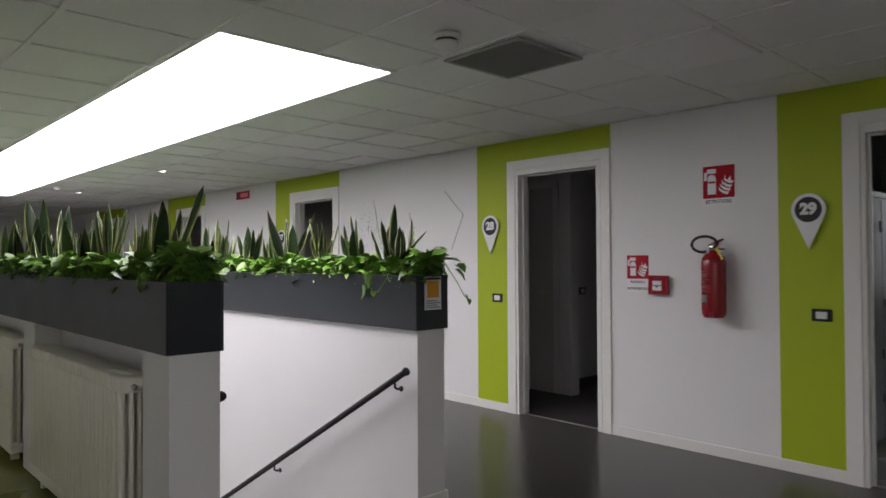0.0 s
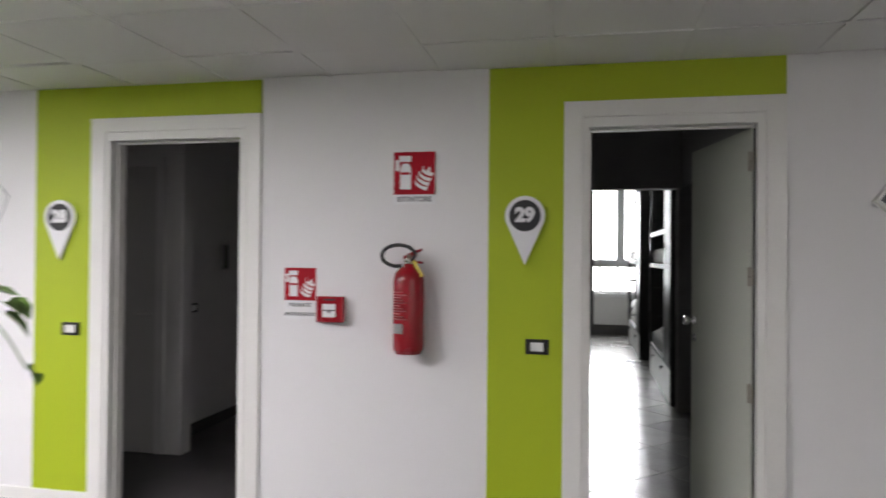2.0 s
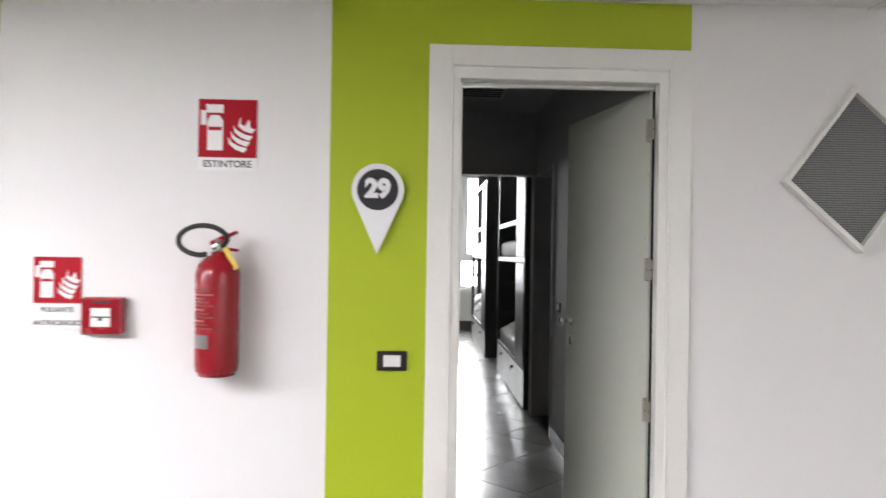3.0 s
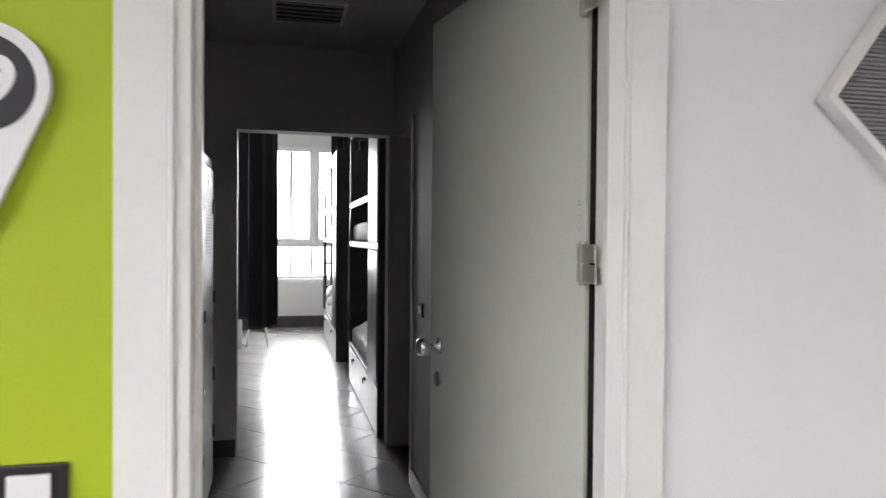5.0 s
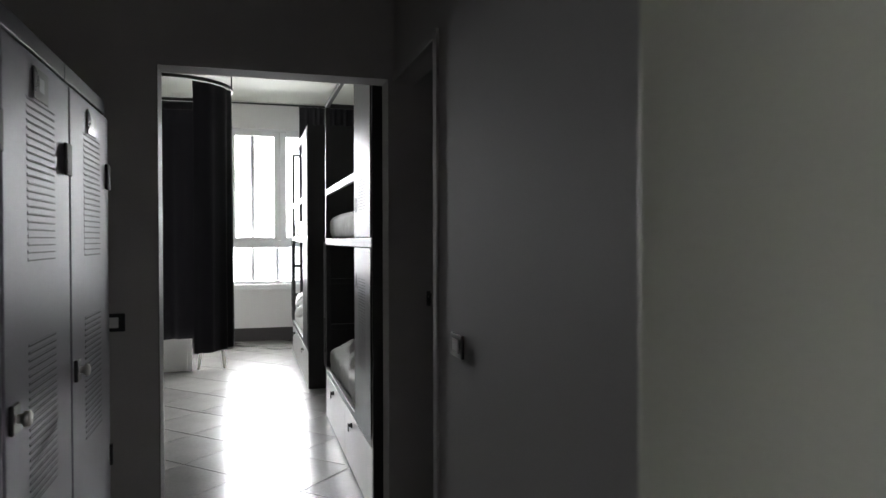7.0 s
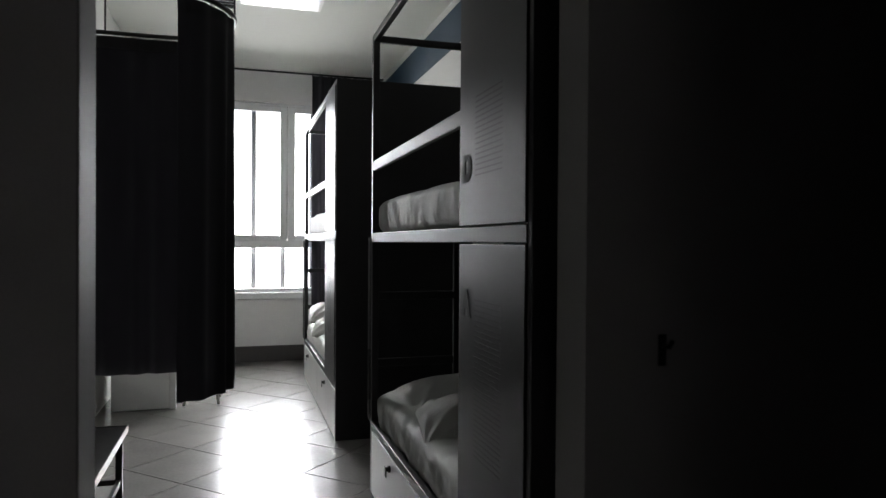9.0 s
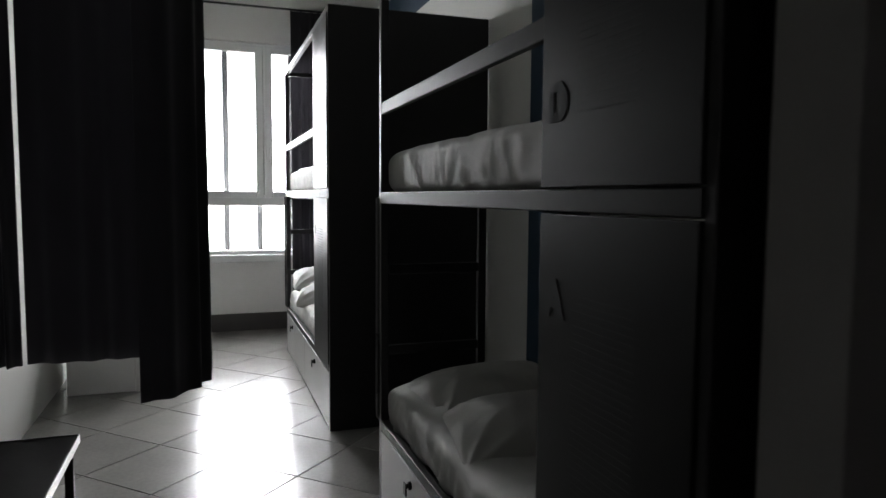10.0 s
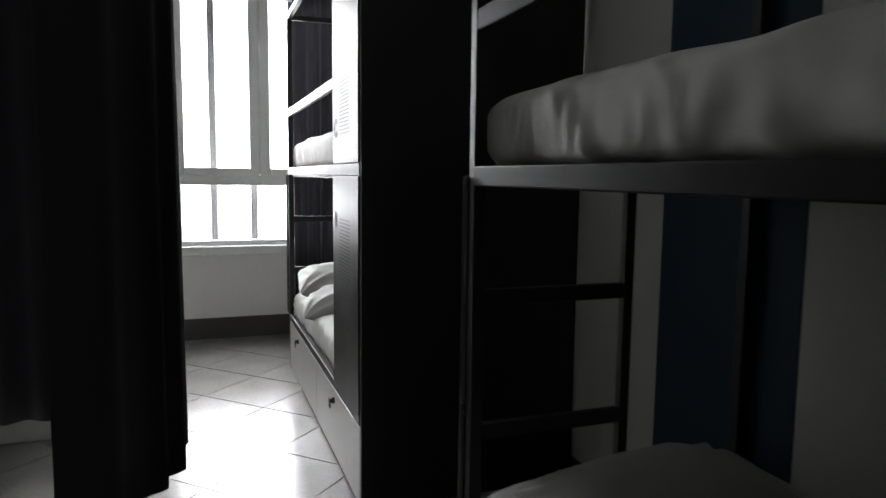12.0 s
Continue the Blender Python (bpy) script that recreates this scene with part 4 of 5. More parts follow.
sd = thing("smoke_detector", (-9.4, -2.0, CEIL), "white smoke detector on the ceiling", "smoke detector")
part("base", lathe([(0.052, 0), (0.052, 0.014), (0.040, 0.04), (0.018, 0.045)], 20, m=flip), TRIMWHITE, sd, smooth=True)

# ---- the hall of room 29: lockers ----
def build_locker(y):
    lk = thing("locker", (-0.22, y, 0), "tall blue-grey steel locker with louvred door in the hall", "locker", "row of lockers")
    part("body", box(-0.50, -0.014, 0.001, 0.524, 0.04, 1.80, 0.002), LOCKERGREY, lk)
    part("plinth", box(-0.49, -0.03, 0.004, 0.521, 0, 0.04), BLACK, lk)
    part("cornice", box(-0.50, -0.006, 0.001, 0.524, 1.80, 1.845, 0.003), ANTHRACITE, lk)
    door = part("door", box(-0.014, 0.004, 0.008, 0.517, 0.05, 1.785, 0.003), LOCKERGREY, lk)
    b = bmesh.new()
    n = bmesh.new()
    # no openings are cut: dark bars hold the shade under each louvre
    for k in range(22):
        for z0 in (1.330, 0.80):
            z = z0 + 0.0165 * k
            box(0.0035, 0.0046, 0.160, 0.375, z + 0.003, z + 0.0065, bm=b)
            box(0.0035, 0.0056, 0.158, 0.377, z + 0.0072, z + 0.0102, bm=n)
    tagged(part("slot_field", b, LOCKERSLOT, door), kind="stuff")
    tagged(part("louvre_field", n, LOCKERGREY, door), kind="stuff")
    plate = part("number_plate", box(0.004, 0.008, 0.205, 0.315, 1.690, 1.762, 0.002), BLACKPLASTIC, door, "black number plate")
    part("number_card", box(0.008, 0.009, 0.242, 0.278, 1.712, 1.742), GREYINK, plate)
    part("latch", box(0.004, 0.013, 0.462, 0.514, 1.545, 1.628, 0.003), RUBBER, door, "black latch block")
    kn = lathe([(0.016, 0), (0.016, 0.008), (0.010, 0.010), (0.010, 0.020), (0.016, 0.023), (0.016, 0.032), (0.012, 0.035)], 16, m=Matrix.Translation((0.004, 0.045, 1.025)) @ Euler((0, radians(90), 0)).to_matrix().to_4x4())
    part("lock", kn, STEEL, door, "round chrome turn lock", smooth=True)
    part("hasp", box(0.004, 0.014, 0.022, 0.068, 0.995, 1.055, 0.003), BLACKPLASTIC, door)
    for z in (0.30, 0.62):
        part("hinge", box(0.002, 0.014, 0.500, 0.522, z, z + 0.07, 0.002), BLACKPLASTIC, door)
    return lk


first_locker = build_locker(0.14)
for k in range(1, 5):
    copy_thing(first_locker, pose(-0.22, 0.14 + 0.525 * k, 0))

# ---- dormitory: window ----
win = thing("window_1", (WX0, RY1, WZ0), "wide white window with two casements over a fixed lower pane", "window", kind="structure")
WW, WH = WX1 - WX0, WZ1 - WZ0


for d in ((0, 0.085, 0.012, WH), (WW - 0.085, WW, 0.012, WH), (0.085, WW - 0.085, 0.012, 0.055), (0.085, WW - 0.085, WH - 0.045, WH)):
    part("window_frame", box(d[0], d[1], 0.05, 0.13, d[2], d[3], 0.004), PVC, win)
part("transom", box(0.085, WW - 0.085, 0.045, 0.125, 1.265 - WZ0, 1.355 - WZ0, 0.004), PVC, win)
part("mullion", box(WW / 2 - 0.035, WW / 2 + 0.035, 0.05, 0.125, 1.36 - WZ0, WH - 0.045, 0.004), PVC, win)
zt = 1.345 - WZ0
for x0, x1 in ((0.040, WW / 2 - 0.006), (WW / 2 + 0.006, WW - 0.040)):
    c = part("casement", box(x0, x0 + 0.076, 0.035, 0.10, zt, WH - 0.03, 0.006), PVC, win)
    for d in ((x1 - 0.076, x1, zt, WH - 0.03), (x0 + 0.076, x1 - 0.076, zt, zt + 0.062), (x0 + 0.076, x1 - 0.076, WH - 0.092, WH - 0.03)):
        part("rail", box(d[0], d[1], 0.035, 0.10, d[2], d[3], 0.006), PVC, c)
    g = part("pane", box(x0 + 0.072, x1 - 0.072, 0.066, 0.072, zt + 0.058, WH - 0.088), GLASS, c)
    g.visible_shadow = False
g = part("pane", box(0.080, WW - 0.080, 0.080, 0.086, 0.050, 1.27 - WZ0), GLASS, win)
g.visible_shadow = False
part("window_sill", box(-0.03, WW + 0.03, -0.035, 0.05, -0.06, 0.012, 0.005), PVC, win, "white window board")
hd = box(WW / 2 + 0.028, WW / 2 + 0.052, 0.020, 0.035, 1.78 - WZ0, 1.85 - WZ0, 0.003)
box(WW / 2 + 0.031, WW / 2 + 0.049, 0.002, 0.020, 1.70 - WZ0, 1.84 - WZ0, 0.004, bm=hd)
part("window_handle", hd, PVC, win)
part("roller_shutter_box", box(0.0, WW, 0.135, 0.28, WH - 0.05, WH - 0.005, 0.003), PVC, win)

grille = thing("window_grille", (WX0, RY1 + 0.34, WZ0 - 0.1), "dark vertical steel bars outside the window", "window grille")
for x in (0.342, 0.675, 1.008, 1.341):
    part("bar", box(x - 0.029, x + 0.029, 0, 0.03, 0, 2.33, 0.004), STRIPEDARK, grille)
for z in (-0.02, 2.31):
    part("cross_bar", box(-0.1, WW + 0.1, 0.03, 0.05, z, z + 0.04, 0.003), GREYINK, grille)
part("anchor", box(-0.1, -0.06, -0.04, 0.05, -0.02, 0.02), GREYINK, grille)

# the bright, hazy distance outside
structure("backdrop", box(-40, 42, 70, 70.1, -25, 40), glow("hazy_daylight", (0.97, 0.98, 1.0), 9.5), "bright hazy sky far outside the window", "sky")
structure("ground", box(-60, 60, 10.6, 70, -8.2, -8.0), mat("pale_paving", (0.35, 0.35, 0.33), 0.8), "pale ground far below the window", "ground")

# ---- dormitory: bunk beds ----
def build_bunk(x0, y, L, D, up, knobs, letters, label):
    H = 2.43
    bk = thing("bunk_bed", (x0, y, 0), label, "bunk bed", "bunk beds")
    part("end_panel", box(0.0, D, 0.0, 0.028, 0.0, H, 0.003), BLACK, bk)
    for x in (0.0, D - 0.035):
        part("post", box(x, x + 0.035, L - 0.035, L, 0, H, 0.003), BLACK, bk)
    part("post", box(D - 0.035, D, 0.028, 0.063, 0, H, 0.003), BLACK, bk)
    for z0, z1, x in ((2.395, H, 0.0), (2.395, H, D - 0.03), (1.335, 1.385, D - 0.03), (0.34, 0.385, D - 0.03)):
        part("long_rail", box(x, x + 0.03, 0.028, L - 0.035, z0, z1, 0.003), BLACK, bk)
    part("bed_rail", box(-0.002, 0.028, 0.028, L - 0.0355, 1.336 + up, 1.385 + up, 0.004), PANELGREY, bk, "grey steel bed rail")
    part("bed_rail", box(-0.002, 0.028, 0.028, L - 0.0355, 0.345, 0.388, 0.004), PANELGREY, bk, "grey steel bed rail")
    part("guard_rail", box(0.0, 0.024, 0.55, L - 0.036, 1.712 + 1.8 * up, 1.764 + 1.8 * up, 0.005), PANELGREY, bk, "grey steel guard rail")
    for z in (2.395, 1.335, 0.34):
        part("end_rail", box(0.035, D - 0.035, L - 0.03, L - 0.002, z, z + 0.034, 0.003), BLACK, bk)
    for z0, z1, zs, n, letter, zl in ((1.388 + up, 2.392, 1.535, 16, letters[0], 1.562), (0.390, 1.333 + up, 0.70, 31, letters[1], 1.148)):
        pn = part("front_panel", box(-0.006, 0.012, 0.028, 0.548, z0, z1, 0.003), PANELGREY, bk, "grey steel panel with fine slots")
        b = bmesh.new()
        # slots are flat bars with their inner shade as colour
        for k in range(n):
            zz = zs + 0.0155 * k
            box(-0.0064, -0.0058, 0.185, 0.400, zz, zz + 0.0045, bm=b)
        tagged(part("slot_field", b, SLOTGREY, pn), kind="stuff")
        lettering("letter", letter, 0.105, pose(-0.0066, 0.475, zl, 90, 0, -90), SLOT, pn, 0.0006, 0.006)
    part("base_carcass", box(0.03, D - 0.002, 0.03, L - 0.036, 0.05, 0.335), BLACK, bk)
    for y0, y1, yk in ((0.032, L * 0.485, knobs[0]), (L * 0.485 + 0.006, L - 0.038, knobs[1])):
        dr = part("drawer", box(0.0, 0.028, y0, y1, 0.012, 0.338, 0.003), DRAWERGREY, bk, "pale grey drawer front")
        part("key_knob", lathe([(0.016, 0), (0.016, 0.010), (0.010, 0.012), (0.010, 0.024)], 12, m=Matrix.Translation((0.0, yk, 0.283)) @ Euler((0, radians(-90), 0)).to_matrix().to_4x4()), BLACKPLASTIC, dr)
        part("key_tag", box(-0.026, -0.020, yk - 0.016, yk + 0.016, 0.250, 0.296, 0.001), BLACKPLASTIC, dr)
    for z in (0.355, 1.345):
        part("slat_board", box(0.03, D - 0.032, 0.03, L - 0.04, z, z + 0.012), BLACK, bk)
    lad = part("ladder", tube([(0.015, L + 0.002, 0.375), (0.000, L + 0.012, 0.395), (-0.002, L + 0.014, 0.42), (-0.002, L + 0.010, 1.335), (-0.006, L + 0.004, 1.352), (0.015, L + 0.0, 1.355)], 0.011, 8), LADDERSTEEL, bk, "black steel ladder at the foot end")
    part("stile", box(0.455, 0.485, L - 0.030, L - 0.006, 0.0, 1.335, 0.002), BLACK, lad)
    for z in (1.03, 0.675):
        part("rung", box(0.035, 0.455, L - 0.032, L - 0.006, z, z + 0.042, 0.004), BLACK, lad)
    return bk


def cushion(sx, sy, sz, nx, ny, seed):
    """A stuffed bag with pulled corners and creases that run in from them."""
    bm = bmesh.new()
    grid = {}
    for side in (1, -1):
        for i in range(nx + 1):
            for j in range(ny + 1):
                u, v = math.sin((2 * i / nx - 1) * math.pi / 2), math.sin((2 * j / ny - 1) * math.pi / 2)
                edge = max(0.0, 1 - abs(u) ** 2.6) ** 0.55 * max(0.0, 1 - abs(v) ** 2.4) ** 0.55
                if edge < 1e-4 and side == -1:
                    continue
                x = u * sx / 2 * (1 - 0.04 * (1 - v * v) - 0.07 * (u * v) ** 4)
                y = v * sy / 2 * (1 - 0.05 * (1 - u * u) - 0.07 * (u * v) ** 4)
                fold = 0.35 * noise.noise((x * 4 + seed, y * 5, seed))
                for qx in (-1, 1):
                    for qy in (-1, 1):
                        dx, dy = qx * sx / 2 - x, qy * sy / 2 - y
                        r = math.hypot(dx, dy)
                        a = math.atan2(abs(dy), abs(dx)) + 0.25 * noise.noise((x * 5, y * 5, seed + qx))
                        fold += 1.3 * math.exp(-r / 0.15) * (1 - 2 * abs(math.sin(a * 6 + seed * qx + qy))) * min(1.0, r / 0.04)
                fold += 0.8 * math.exp(-(sx / 2 - abs(x)) / 0.06) * math.sin(y * 40 + seed + 5 * noise.noise((x * 4, y * 3, seed)))
                z = side * (sz / 2) * edge + 0.015 * fold * min(1.0, edge * 2) - 0.045 * (u * u + v * v) / 2
                grid[(side, i, j)] = bm.verts.new((x, y, z + 0.012 * (u * v) * math.sin(seed)))
    for side in (1, -1):
        for i in range(nx):
            for j in range(ny):
                q = [grid.get((side, a, b)) or grid[(1, a, b)] for a, b in ((i, j), (i + 1, j), (i + 1, j + 1), (i, j + 1))]
                if len(set(q)) == 4:
                    bm.faces.new(q if side == 1 else q[::-1])
    return bm


def mattress(x, y, z, L, seed, pleat, label):
    """Foam block in a loosely tucked sheet; pleats fan out at the foot corner."""
    D, W, T = L, 0.845, 0.215
    bm = bmesh.new()
    ny, m, rings = 150, 64, []
    prof = []
    for k in range(m + 1):
        a = -math.pi / 2 + 2 * math.pi * k / m
        ca, sa = math.cos(a), math.sin(a)
        prof.append((math.copysign(abs(ca) ** 0.42, ca), math.copysign(abs(sa) ** 0.36, sa)))
    for j in range(ny + 1):
        v = 1 - (1 - j / ny) ** 1.7
        end = min(v, 1 - v) * D
        sc = math.sqrt(max(0.0, 1 - max(0.0, 1 - end / 0.07) ** 2)) * 0.35 + 0.65
        ring = []
        for cx, cz in prof:
            px, py, pz = cx * W / 2, v * D, cz * T / 2 * sc
            side = max(0.0, -cx) ** 0.5 * (1 - 0.6 * max(0.0, cz) ** 4)
            fx, drop = D - py, T / 2 - pz + 0.03 * noise.noise((py * 5, pz * 5, seed))
            ridge = 0.0
            for k in range(13):
                at, slope, width = 0.015 + 0.050 * k + 0.005 * k * k + 0.02 * math.sin(seed + 3 * k), 0.35 + 0.20 * k, 0.010 + 0.0018 * k
                ridge += (0.0125 - 0.0005 * k) * math.exp(-((fx - at - slope * drop) / width) ** 2) * (0.6 + 0.4 * math.sin(k * 2.4 + seed))
            ridge *= pleat * side * min(1.0, max(0.0, drop) / 0.08)
            ridge += (0.3 - abs(noise.noise(((py * 0.8 + pz * 1.5) * 6, pz * 2.0 - py, seed)))) * 0.006 * side
            sag = 0.012 * noise.noise((px * 2.5, py * 2.0, seed)) + 0.006 * noise.noise((px * 9 + py * 4, py * 7, pz * 8 + seed))
            ring.append(bm.verts.new((px - ridge + sag * 0.4 * cx, py, pz + sag * (cz > 0))))
        rings.append(ring)
    for a, b in zip(rings, rings[1:]):
        for k in range(m):
            bm.faces.new((a[k], a[k + 1], b[k + 1], b[k]))
    bm.faces.new(rings[0][:-1][::-1])
    bm.faces.new(rings[-1][:-1])
    bmesh.ops.remove_doubles(bm, verts=bm.verts, dist=0.0004)
    ob = thing("mattress", (x + 0.455, y, z + T / 2), label, "mattress", "mattresses")
    part("fitted_sheet", bm, LINEN, ob, smooth=True)
    part("mattress_pad", box(-W / 2 + 0.03, W / 2 - 0.03, 0.03, D - 0.03, -T / 2 + 0.001, -T / 2 + 0.02), TAPE, ob, "grey pad under the sheet")
    return ob


def pillow(x, y, z, rx, ry, rz, seed, label):
    ob = part("pillow", cushion(0.72, 0.48, 0.185, 66, 48, seed), LINEN, smooth=True)
    ob.matrix_basis = pose(x, y, z, rx, ry, rz)
    return tagged(ob, label, "pillow", "pillows")


BUNK_LABEL = "black and grey steel bunk bed with drawers and locker panels"
build_bunk(0.82, 3.525, 2.07, 0.91, 0.0, (0.70, 1.573), ("D", "A"), BUNK_LABEL)
build_bunk(0.768, 6.575, 2.235, 0.967, 0.022, (0.575, 1.79), ("C", "B"), BUNK_LABEL)
for x, y, L, up in ((0.82, 3.525, 2.07, 0.0), (0.773, 6.575, 2.235, 0.02)):
    mattress(x, y + 0.04, 0.345, L - 0.068, 2.0 + y, 1.9, "white-sheeted mattress on the lower bunk")
    mattress(x, y + 0.04, 1.360 + up, L - 0.068, 7.0 + y, 0.8, "white-sheeted mattress on the upper bunk")
pillow(1.265, 5.315, 0.560, 7, 0, 3, 1.0, "plump white pillow at the end of the lower bunk")
pillow(1.235, 4.800, 0.585, 3, -2, -9, 4.0, "crumpled white pillow lying on the lower bunk")
pillow(1.13, 8.42, 0.675, 12, 3, -6, 2.3, "white pillow propped on another on the lower bunk")
pillow(1.12, 8.06, 0.600, 6, 0, -14, 5.6, "crumpled white pillow with pointed corners on the lower bunk")

# ---- dormitory: curtains ----
def rail_path(t):
    """The bent rail: along the near side, round the end, back along the far side."""
    r, xe = 0.46, -0.343
    n1, n2 = 0.56, math.pi * r
    s = t
    if s < n1:
        return Vector((-0.89 + s, 5.66, 0)), Vector((0, -1, 0))
    s -= n1
    if s < n2:
        th = -math.pi / 2 + s / r
        return Vector((xe + r * math.cos(th), 5.66 + r + r * math.sin(th), 0)), Vector((math.cos(th), math.sin(th), 0))
    s -= n2
    return Vector((xe - s, 5.66 + 2 * r, 0)), Vector((0, 1, 0))


TOTAL = 0.56 * 2 + math.pi * 0.46
cr = thing("curtain_rail", (0, 0, 2.60), "black bent curtain rail hung from the ceiling", "curtain rail")
part("rail", tube([rail_path(TOTAL * k / 60)[0] for k in range(61)], 0.014, 8), BLACK, cr, smooth=True)
for t in (0.3, 1.3, 2.3):
    q = rail_path(t)[0]
    part("hanger", tube([(q.x, q.y, 0), (q.x, q.y, RCEIL - 2.60)], 0.006, 6), BLACK, cr)


def curtain(path, t0, t1, z0, z1, folds, depth, name, label, parent_loc=(0, 0, 0), hem=0.0):
    th = thing(name, parent_loc, label, "curtain", "dark curtains")
    bm = bmesh.new()
    n, m = int((t1 - t0) * 130), 16
    rows = []
    for i in range(n + 1):
        s = t0 + (t1 - t0) * i / n
        p, nrm = path(s)
        ph = s * folds * 2 * math.pi
        row = []
        for j in range(m + 1):
            v = j / m
            amp = depth * (0.35 + 0.65 * v)
            w = amp * (math.sin(ph + 0.9 * math.sin(ph * 0.31)) + 0.35 * math.sin(ph * 1.7 + 1.0 + v))
            q = p + nrm * w
            row.append(bm.verts.new((q.x, q.y, z1 + (z0 + hem * math.sin(s * 5) - z1) * v)))
        rows.append(row)
    for a, b in zip(rows, rows[1:]):
        for j in range(m):
            bm.faces.new((a[j], b[j], b[j + 1], a[j + 1]))
    bmesh.ops.solidify(bm, geom=bm.faces[:], thickness=0.003)
    part("cloth", bm, CURTAIN, th, smooth=True)
    bm = bmesh.new()
    rows = []
    for i in range(n + 1):
        s = t0 + (t1 - t0) * i / n
        p, nrm = path(s)
        ph = s * folds * 2 * math.pi
        q = p + nrm * (0.35 * depth * (math.sin(ph + 0.9 * math.sin(ph * 0.31)) + 0.35 * math.sin(ph * 1.7 + 1.0)) - 0.006)
        rows.append([bm.verts.new((q.x, q.y, z1 + 0.004)), bm.verts.new((q.x, q.y, z1 - 0.07))])
    for a, b in zip(rows, rows[1:]):
        bm.faces.new((a[0], b[0], b[1], a[1]))
    bmesh.ops.solidify(bm, geom=bm.faces[:], thickness=0.001)
    part("heading_tape", bm, TAPE, th, "grey heading tape", smooth=True)
    return th


curtain(rail_path, 0.755, 1.50, 0.512, 2.575, 6.0, 0.015, "bed_curtain", "black full-length curtain hanging round a bed space", hem=0.004)
curtain(rail_path, 1.86, 2.415, 0.512, 2.575, 6.0, 0.015, "bed_curtain", "black full-length curtain on the far side of a bed space", hem=0.004)
curtain(rail_path, 2.44, 2.555, 0.50, 2.575, 14.0, 0.030, "bed_curtain", "black curtain bunched against the dormitory wall", hem=0.004)
curtain(lambda t: (Vector((t, 9.66, 0)), Vector((0, -1, 0))), 0.92, 1.70, 0.12, 3.17, 11.0, 0.022, "window_curtain", "black curtain gathered beside the window")
wr = thing("curtain_rod", (0, 9.66, 3.185), "dark curtain rod above the window", "curtain rail")
part("rod", tube([(-0.85, 0, 0), (1.72, 0, 0)], 0.010, 8), BLACK, wr, smooth=True)
for x in (-0.7, 1.6):
    part("bracket", tube([(x, 0, 0), (x, RY1 - 9.66, 0)], 0.006, 6), BLACK, wr)

# ---- dormitory: loose furniture ----
be = thing("bench", (-0.885, 3.52, 0), "low black bench with pale metal edge along the wall", "bench")
part("seat", box(0.0, 0.515, 0.0, 2.08, 0.418, 0.438, 0.003), WOODDARK, be)
part("edge_strip", box(0.515, 0.520, 0.0, 2.08, 0.410, 0.443, 0.001), STEEL, be, "pale metal edge")
part("end_strip", box(0.0, 0.515, 2.08, 2.085, 0.410, 0.441, 0.001), BLACK, be)
for x in (0.03, 0.47):
    for yy in (0.03, 2.03):
        part("leg", box(x, x + 0.03, yy, yy + 0.03, 0, 0.418, 0.002), BLACK, be)
part("stretcher", box(0.04, 0.49, 2.035, 2.055, 0.17, 0.195, 0.002), BLACK, be)
part("stretcher", box(0.475, 0.495, 0.06, 2.03, 0.17, 0.195, 0.002), BLACK, be)

cab = thing("low_cabinet", (-0.80, 7.80, 0), "low white cabinet standing behind the curtain", "cabinet")
part("body", box(0.0, 0.425, 0.02, 0.50, 0.0, 0.56, 0.003), WHITEFURN, cab)
part("front_panel", box(0.0, 0.425, 0.0, 0.018, 0.004, 0.56, 0.003), WHITEFURN, cab)
part("top", box(-0.01, 0.44, -0.012, 0.51, 0.56, 0.585, 0.003), WHITEFURN, cab)
part("side_post", box(0.428, 0.473, -0.01, 0.03, 0.0, 0.60, 0.003), WHITEFURN, cab)
part("post_hole", lathe([(0.009, 0.0), (0.009, 0.002)], 10, m=Matrix.Translation((0.450, -0.009, 0.46)) @ Euler((radians(90), 0, 0)).to_matrix().to_4x4()), SLOT, cab)

st = thing("stool", (-0.14, 8.0, 0), "white stool with slim splayed legs behind the curtain", "stool")
part("seat", lathe([(0.15, 0.44), (0.16, 0.45), (0.16, 0.465), (0.15, 0.475)], 24), WHITEFURN, st, smooth=True)
for a in (45, 135, 225, 315):
    c, s_ = math.cos(radians(a)), math.sin(radians(a))
    part("leg", tube([(0.11 * c, 0.11 * s_, 0.44), (0.19 * c, 0.19 * s_, 0)], 0.013, 8), WHITEFURN, st, smooth=True)

cl = thing("ceiling_light", (0.46, 7.26, RCEIL), "square white ceiling light, switched off", "ceiling light")
part("housing", box(-0.31, 0.31, -0.31, 0.31, -0.055, 0, 0.006), TRIMWHITE, cl)
part("diffuser", box(-0.285, 0.285, -0.285, 0.285, -0.060, -0.055, 0.002), PVC, cl)

# a closed inner door and a wall telephone in the neighbouring room
wd = thing("door_7", (-3.46, 1.0, 0), "closed grey inner door with a slim frame in a dim room", "door", kind="structure")
part("leaf", box(0.075, 0.385, -0.012, 0, 0.01, 2.09, 0.003), HALLGREY, wd)
for x0, x1, z0, z1 in ((0.0, 0.07, 0, 2.16), (0.39, 0.46, 0, 2.16), (0.07, 0.39, 2.095, 2.16)):
    part("frame", box(x0, x1, -0.022, 0, z0, z1, 0.003), ROOMGREY, wd)
part("corner_trim", box(0.555, 0.602, -0.010, 0.0, 0, 2.3, 0.003), ROOMGREY, wd)
part("handle", tube([(0.345, -0.012, 1.02), (0.345, -0.05, 1.02), (0.25, -0.05, 1.02)], 0.009, 8), STEEL, wd, smooth=True)
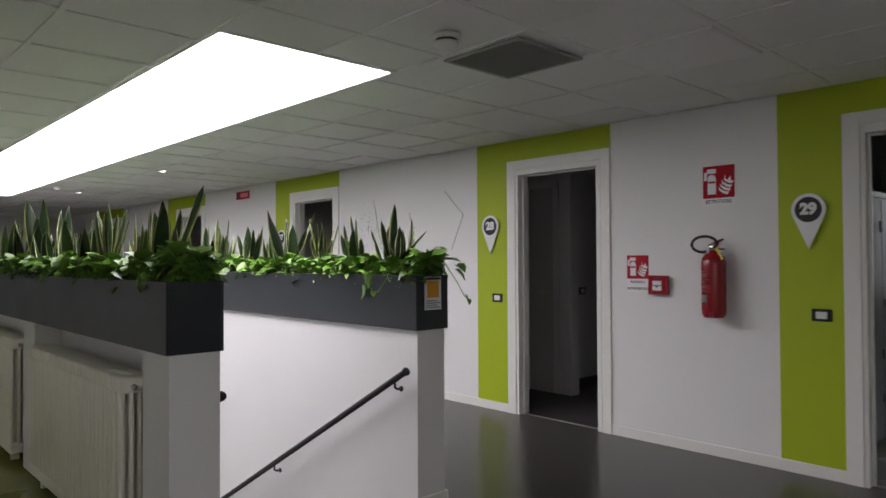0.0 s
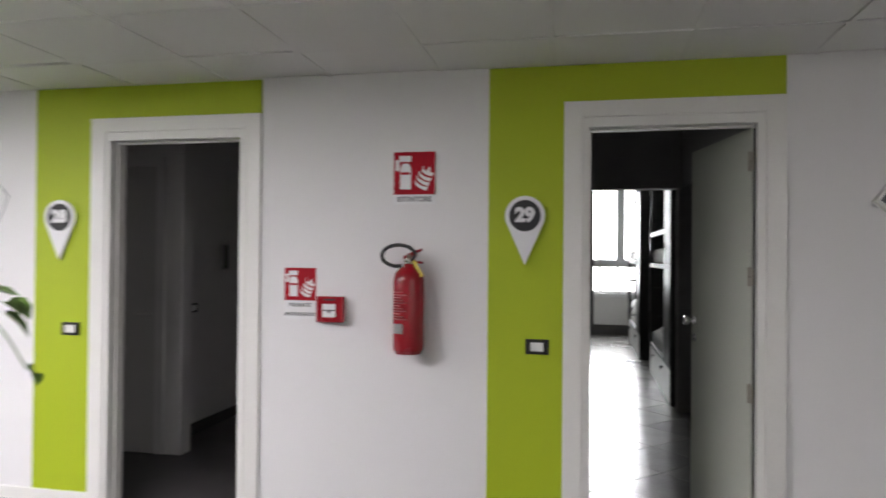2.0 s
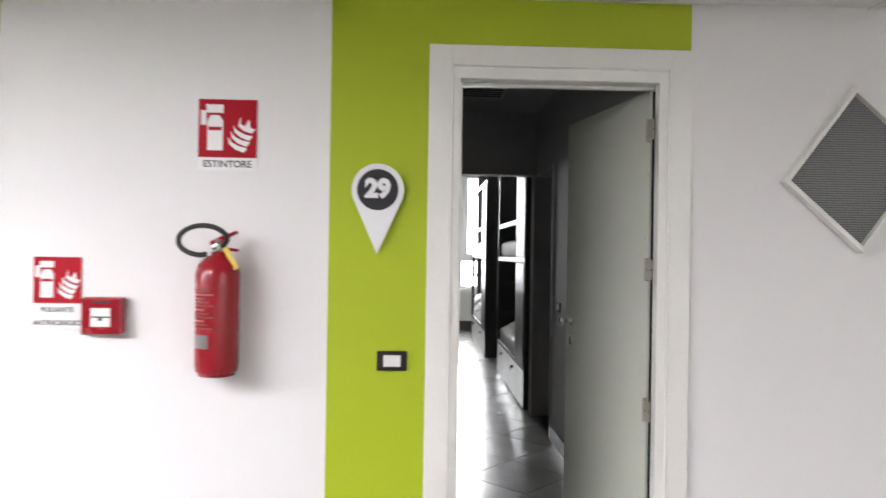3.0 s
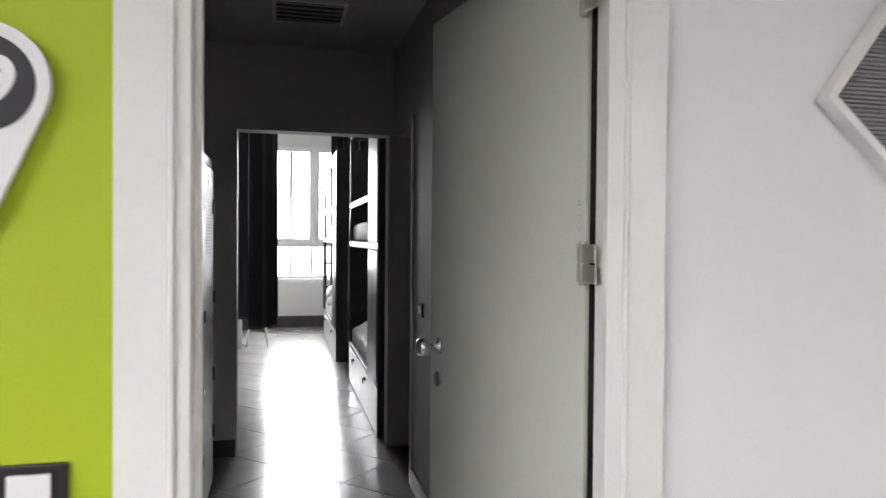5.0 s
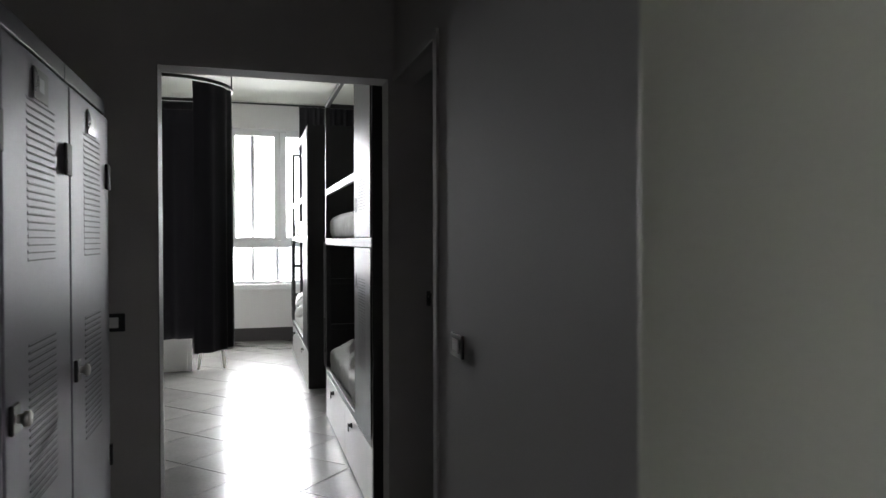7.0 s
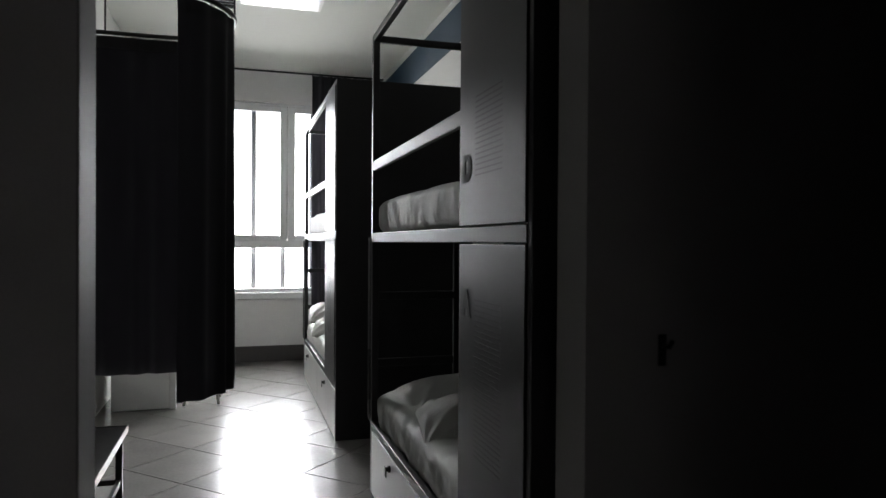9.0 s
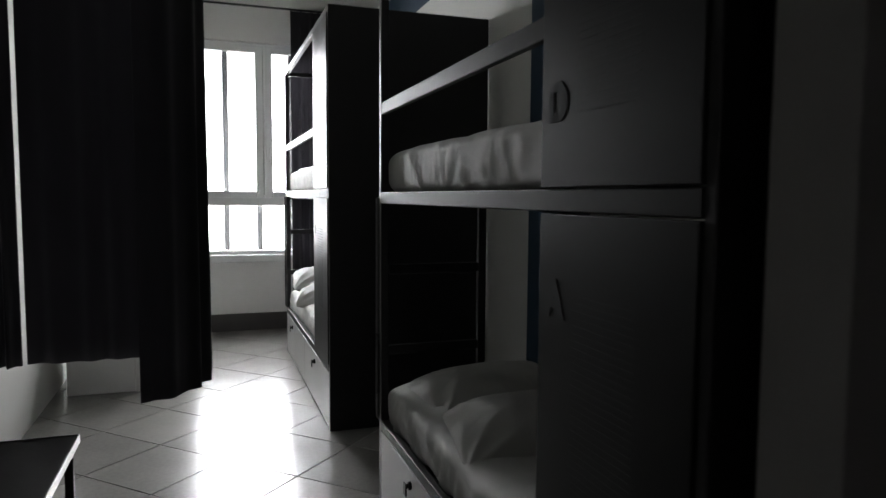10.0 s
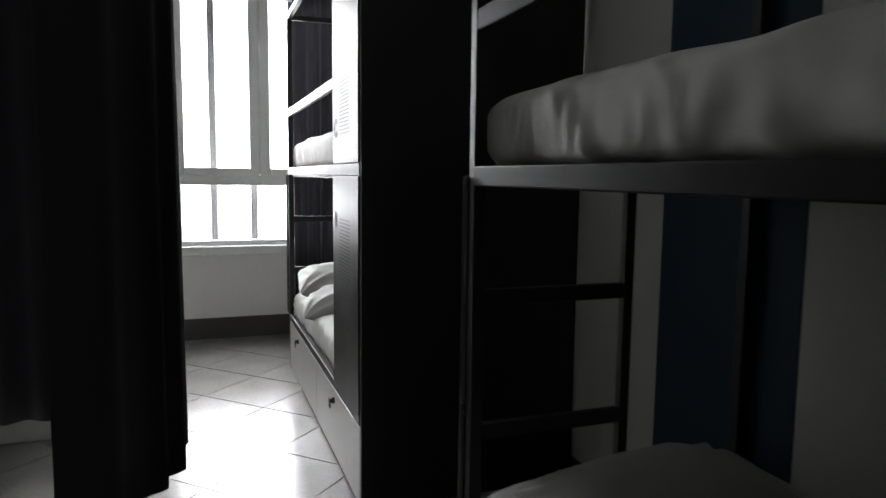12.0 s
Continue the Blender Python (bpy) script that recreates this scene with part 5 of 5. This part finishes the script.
ph = thing("intercom", pose(-3.10, 1.98, 1.43, 0, 0, 90), "dark wall intercom in a dim room", "intercom")
part("base", box(-0.05, 0.05, -0.03, 0, -0.11, 0.11, 0.006), GREYINK, ph)
part("handset", box(-0.045, 0.0, -0.055, -0.03, -0.10, 0.10, 0.010), BLACKPLASTIC, ph)

# ---- floor tiles, laid diagonally ----
floor_room = bpy.data.objects["floor_room"]
DIAG = 0.660
HALF = DIAG / 2 - 0.0042


def clip(poly, axis, lim, sign):
    out = []
    for a, b in zip(poly, poly[1:] + poly[:1]):
        ina, inb = sign * (a[axis] - lim) <= 0, sign * (b[axis] - lim) <= 0
        if ina:
            out.append(a)
        if ina != inb:
            t = (lim - a[axis]) / (b[axis] - a[axis])
            out.append((a[0] + t * (b[0] - a[0]), a[1] + t * (b[1] - a[1])))
    return out


def tile_mesh(poly):
    bm = bmesh.new()
    top = [bm.verts.new((x * 0.994, y * 0.994, 0.0)) for x, y in poly]
    low = [bm.verts.new((x, y, -0.0012)) for x, y in poly]
    bot = [bm.verts.new((x, y, -0.006)) for x, y in poly]
    bm.faces.new(top)
    n = len(poly)
    for a, b in ((low, top), (bot, low)):
        for k in range(n):
            bm.faces.new((a[k], a[(k + 1) % n], b[(k + 1) % n], b[k]))
    return mesh_of("tile", bm, TILE)


whole = tile_mesh([(0, -HALF), (HALF, 0), (0, HALF), (-HALF, 0)])
for i in range(-6, 8):
    for j in range(-24, 14):
        if (i + j) % 2:
            continue
        cx, cy = -0.151 + i * DIAG / 2, 6.986 + j * DIAG / 2
        for x0, x1, y0, y1 in ((RX0, RX1, RY0, RY1), (HX0, HX1, 0.06, RY0)):
            poly = [(cx, cy - HALF), (cx + HALF, cy), (cx, cy + HALF), (cx - HALF, cy)]
            for axis, lim, sign in ((0, x0, -1), (0, x1, 1), (1, y0, -1), (1, y1, 1)):
                poly = clip(poly, axis, lim, sign) if poly else poly
            if len(poly) < 3:
                continue
            inside = x0 < cx - HALF and cx + HALF < x1 and y0 < cy - HALF and cy + HALF < y1
            if not inside:
                area = abs(sum(a[0] * b[1] - b[0] * a[1] for a, b in zip(poly, poly[1:] + poly[:1]))) / 2
                if area < 0.002:
                    continue
            ob = new("tile", whole if inside else tile_mesh([(x - cx, y - cy) for x, y in poly]))
            ob.parent = floor_room
            ob.location = (cx, cy, 0)
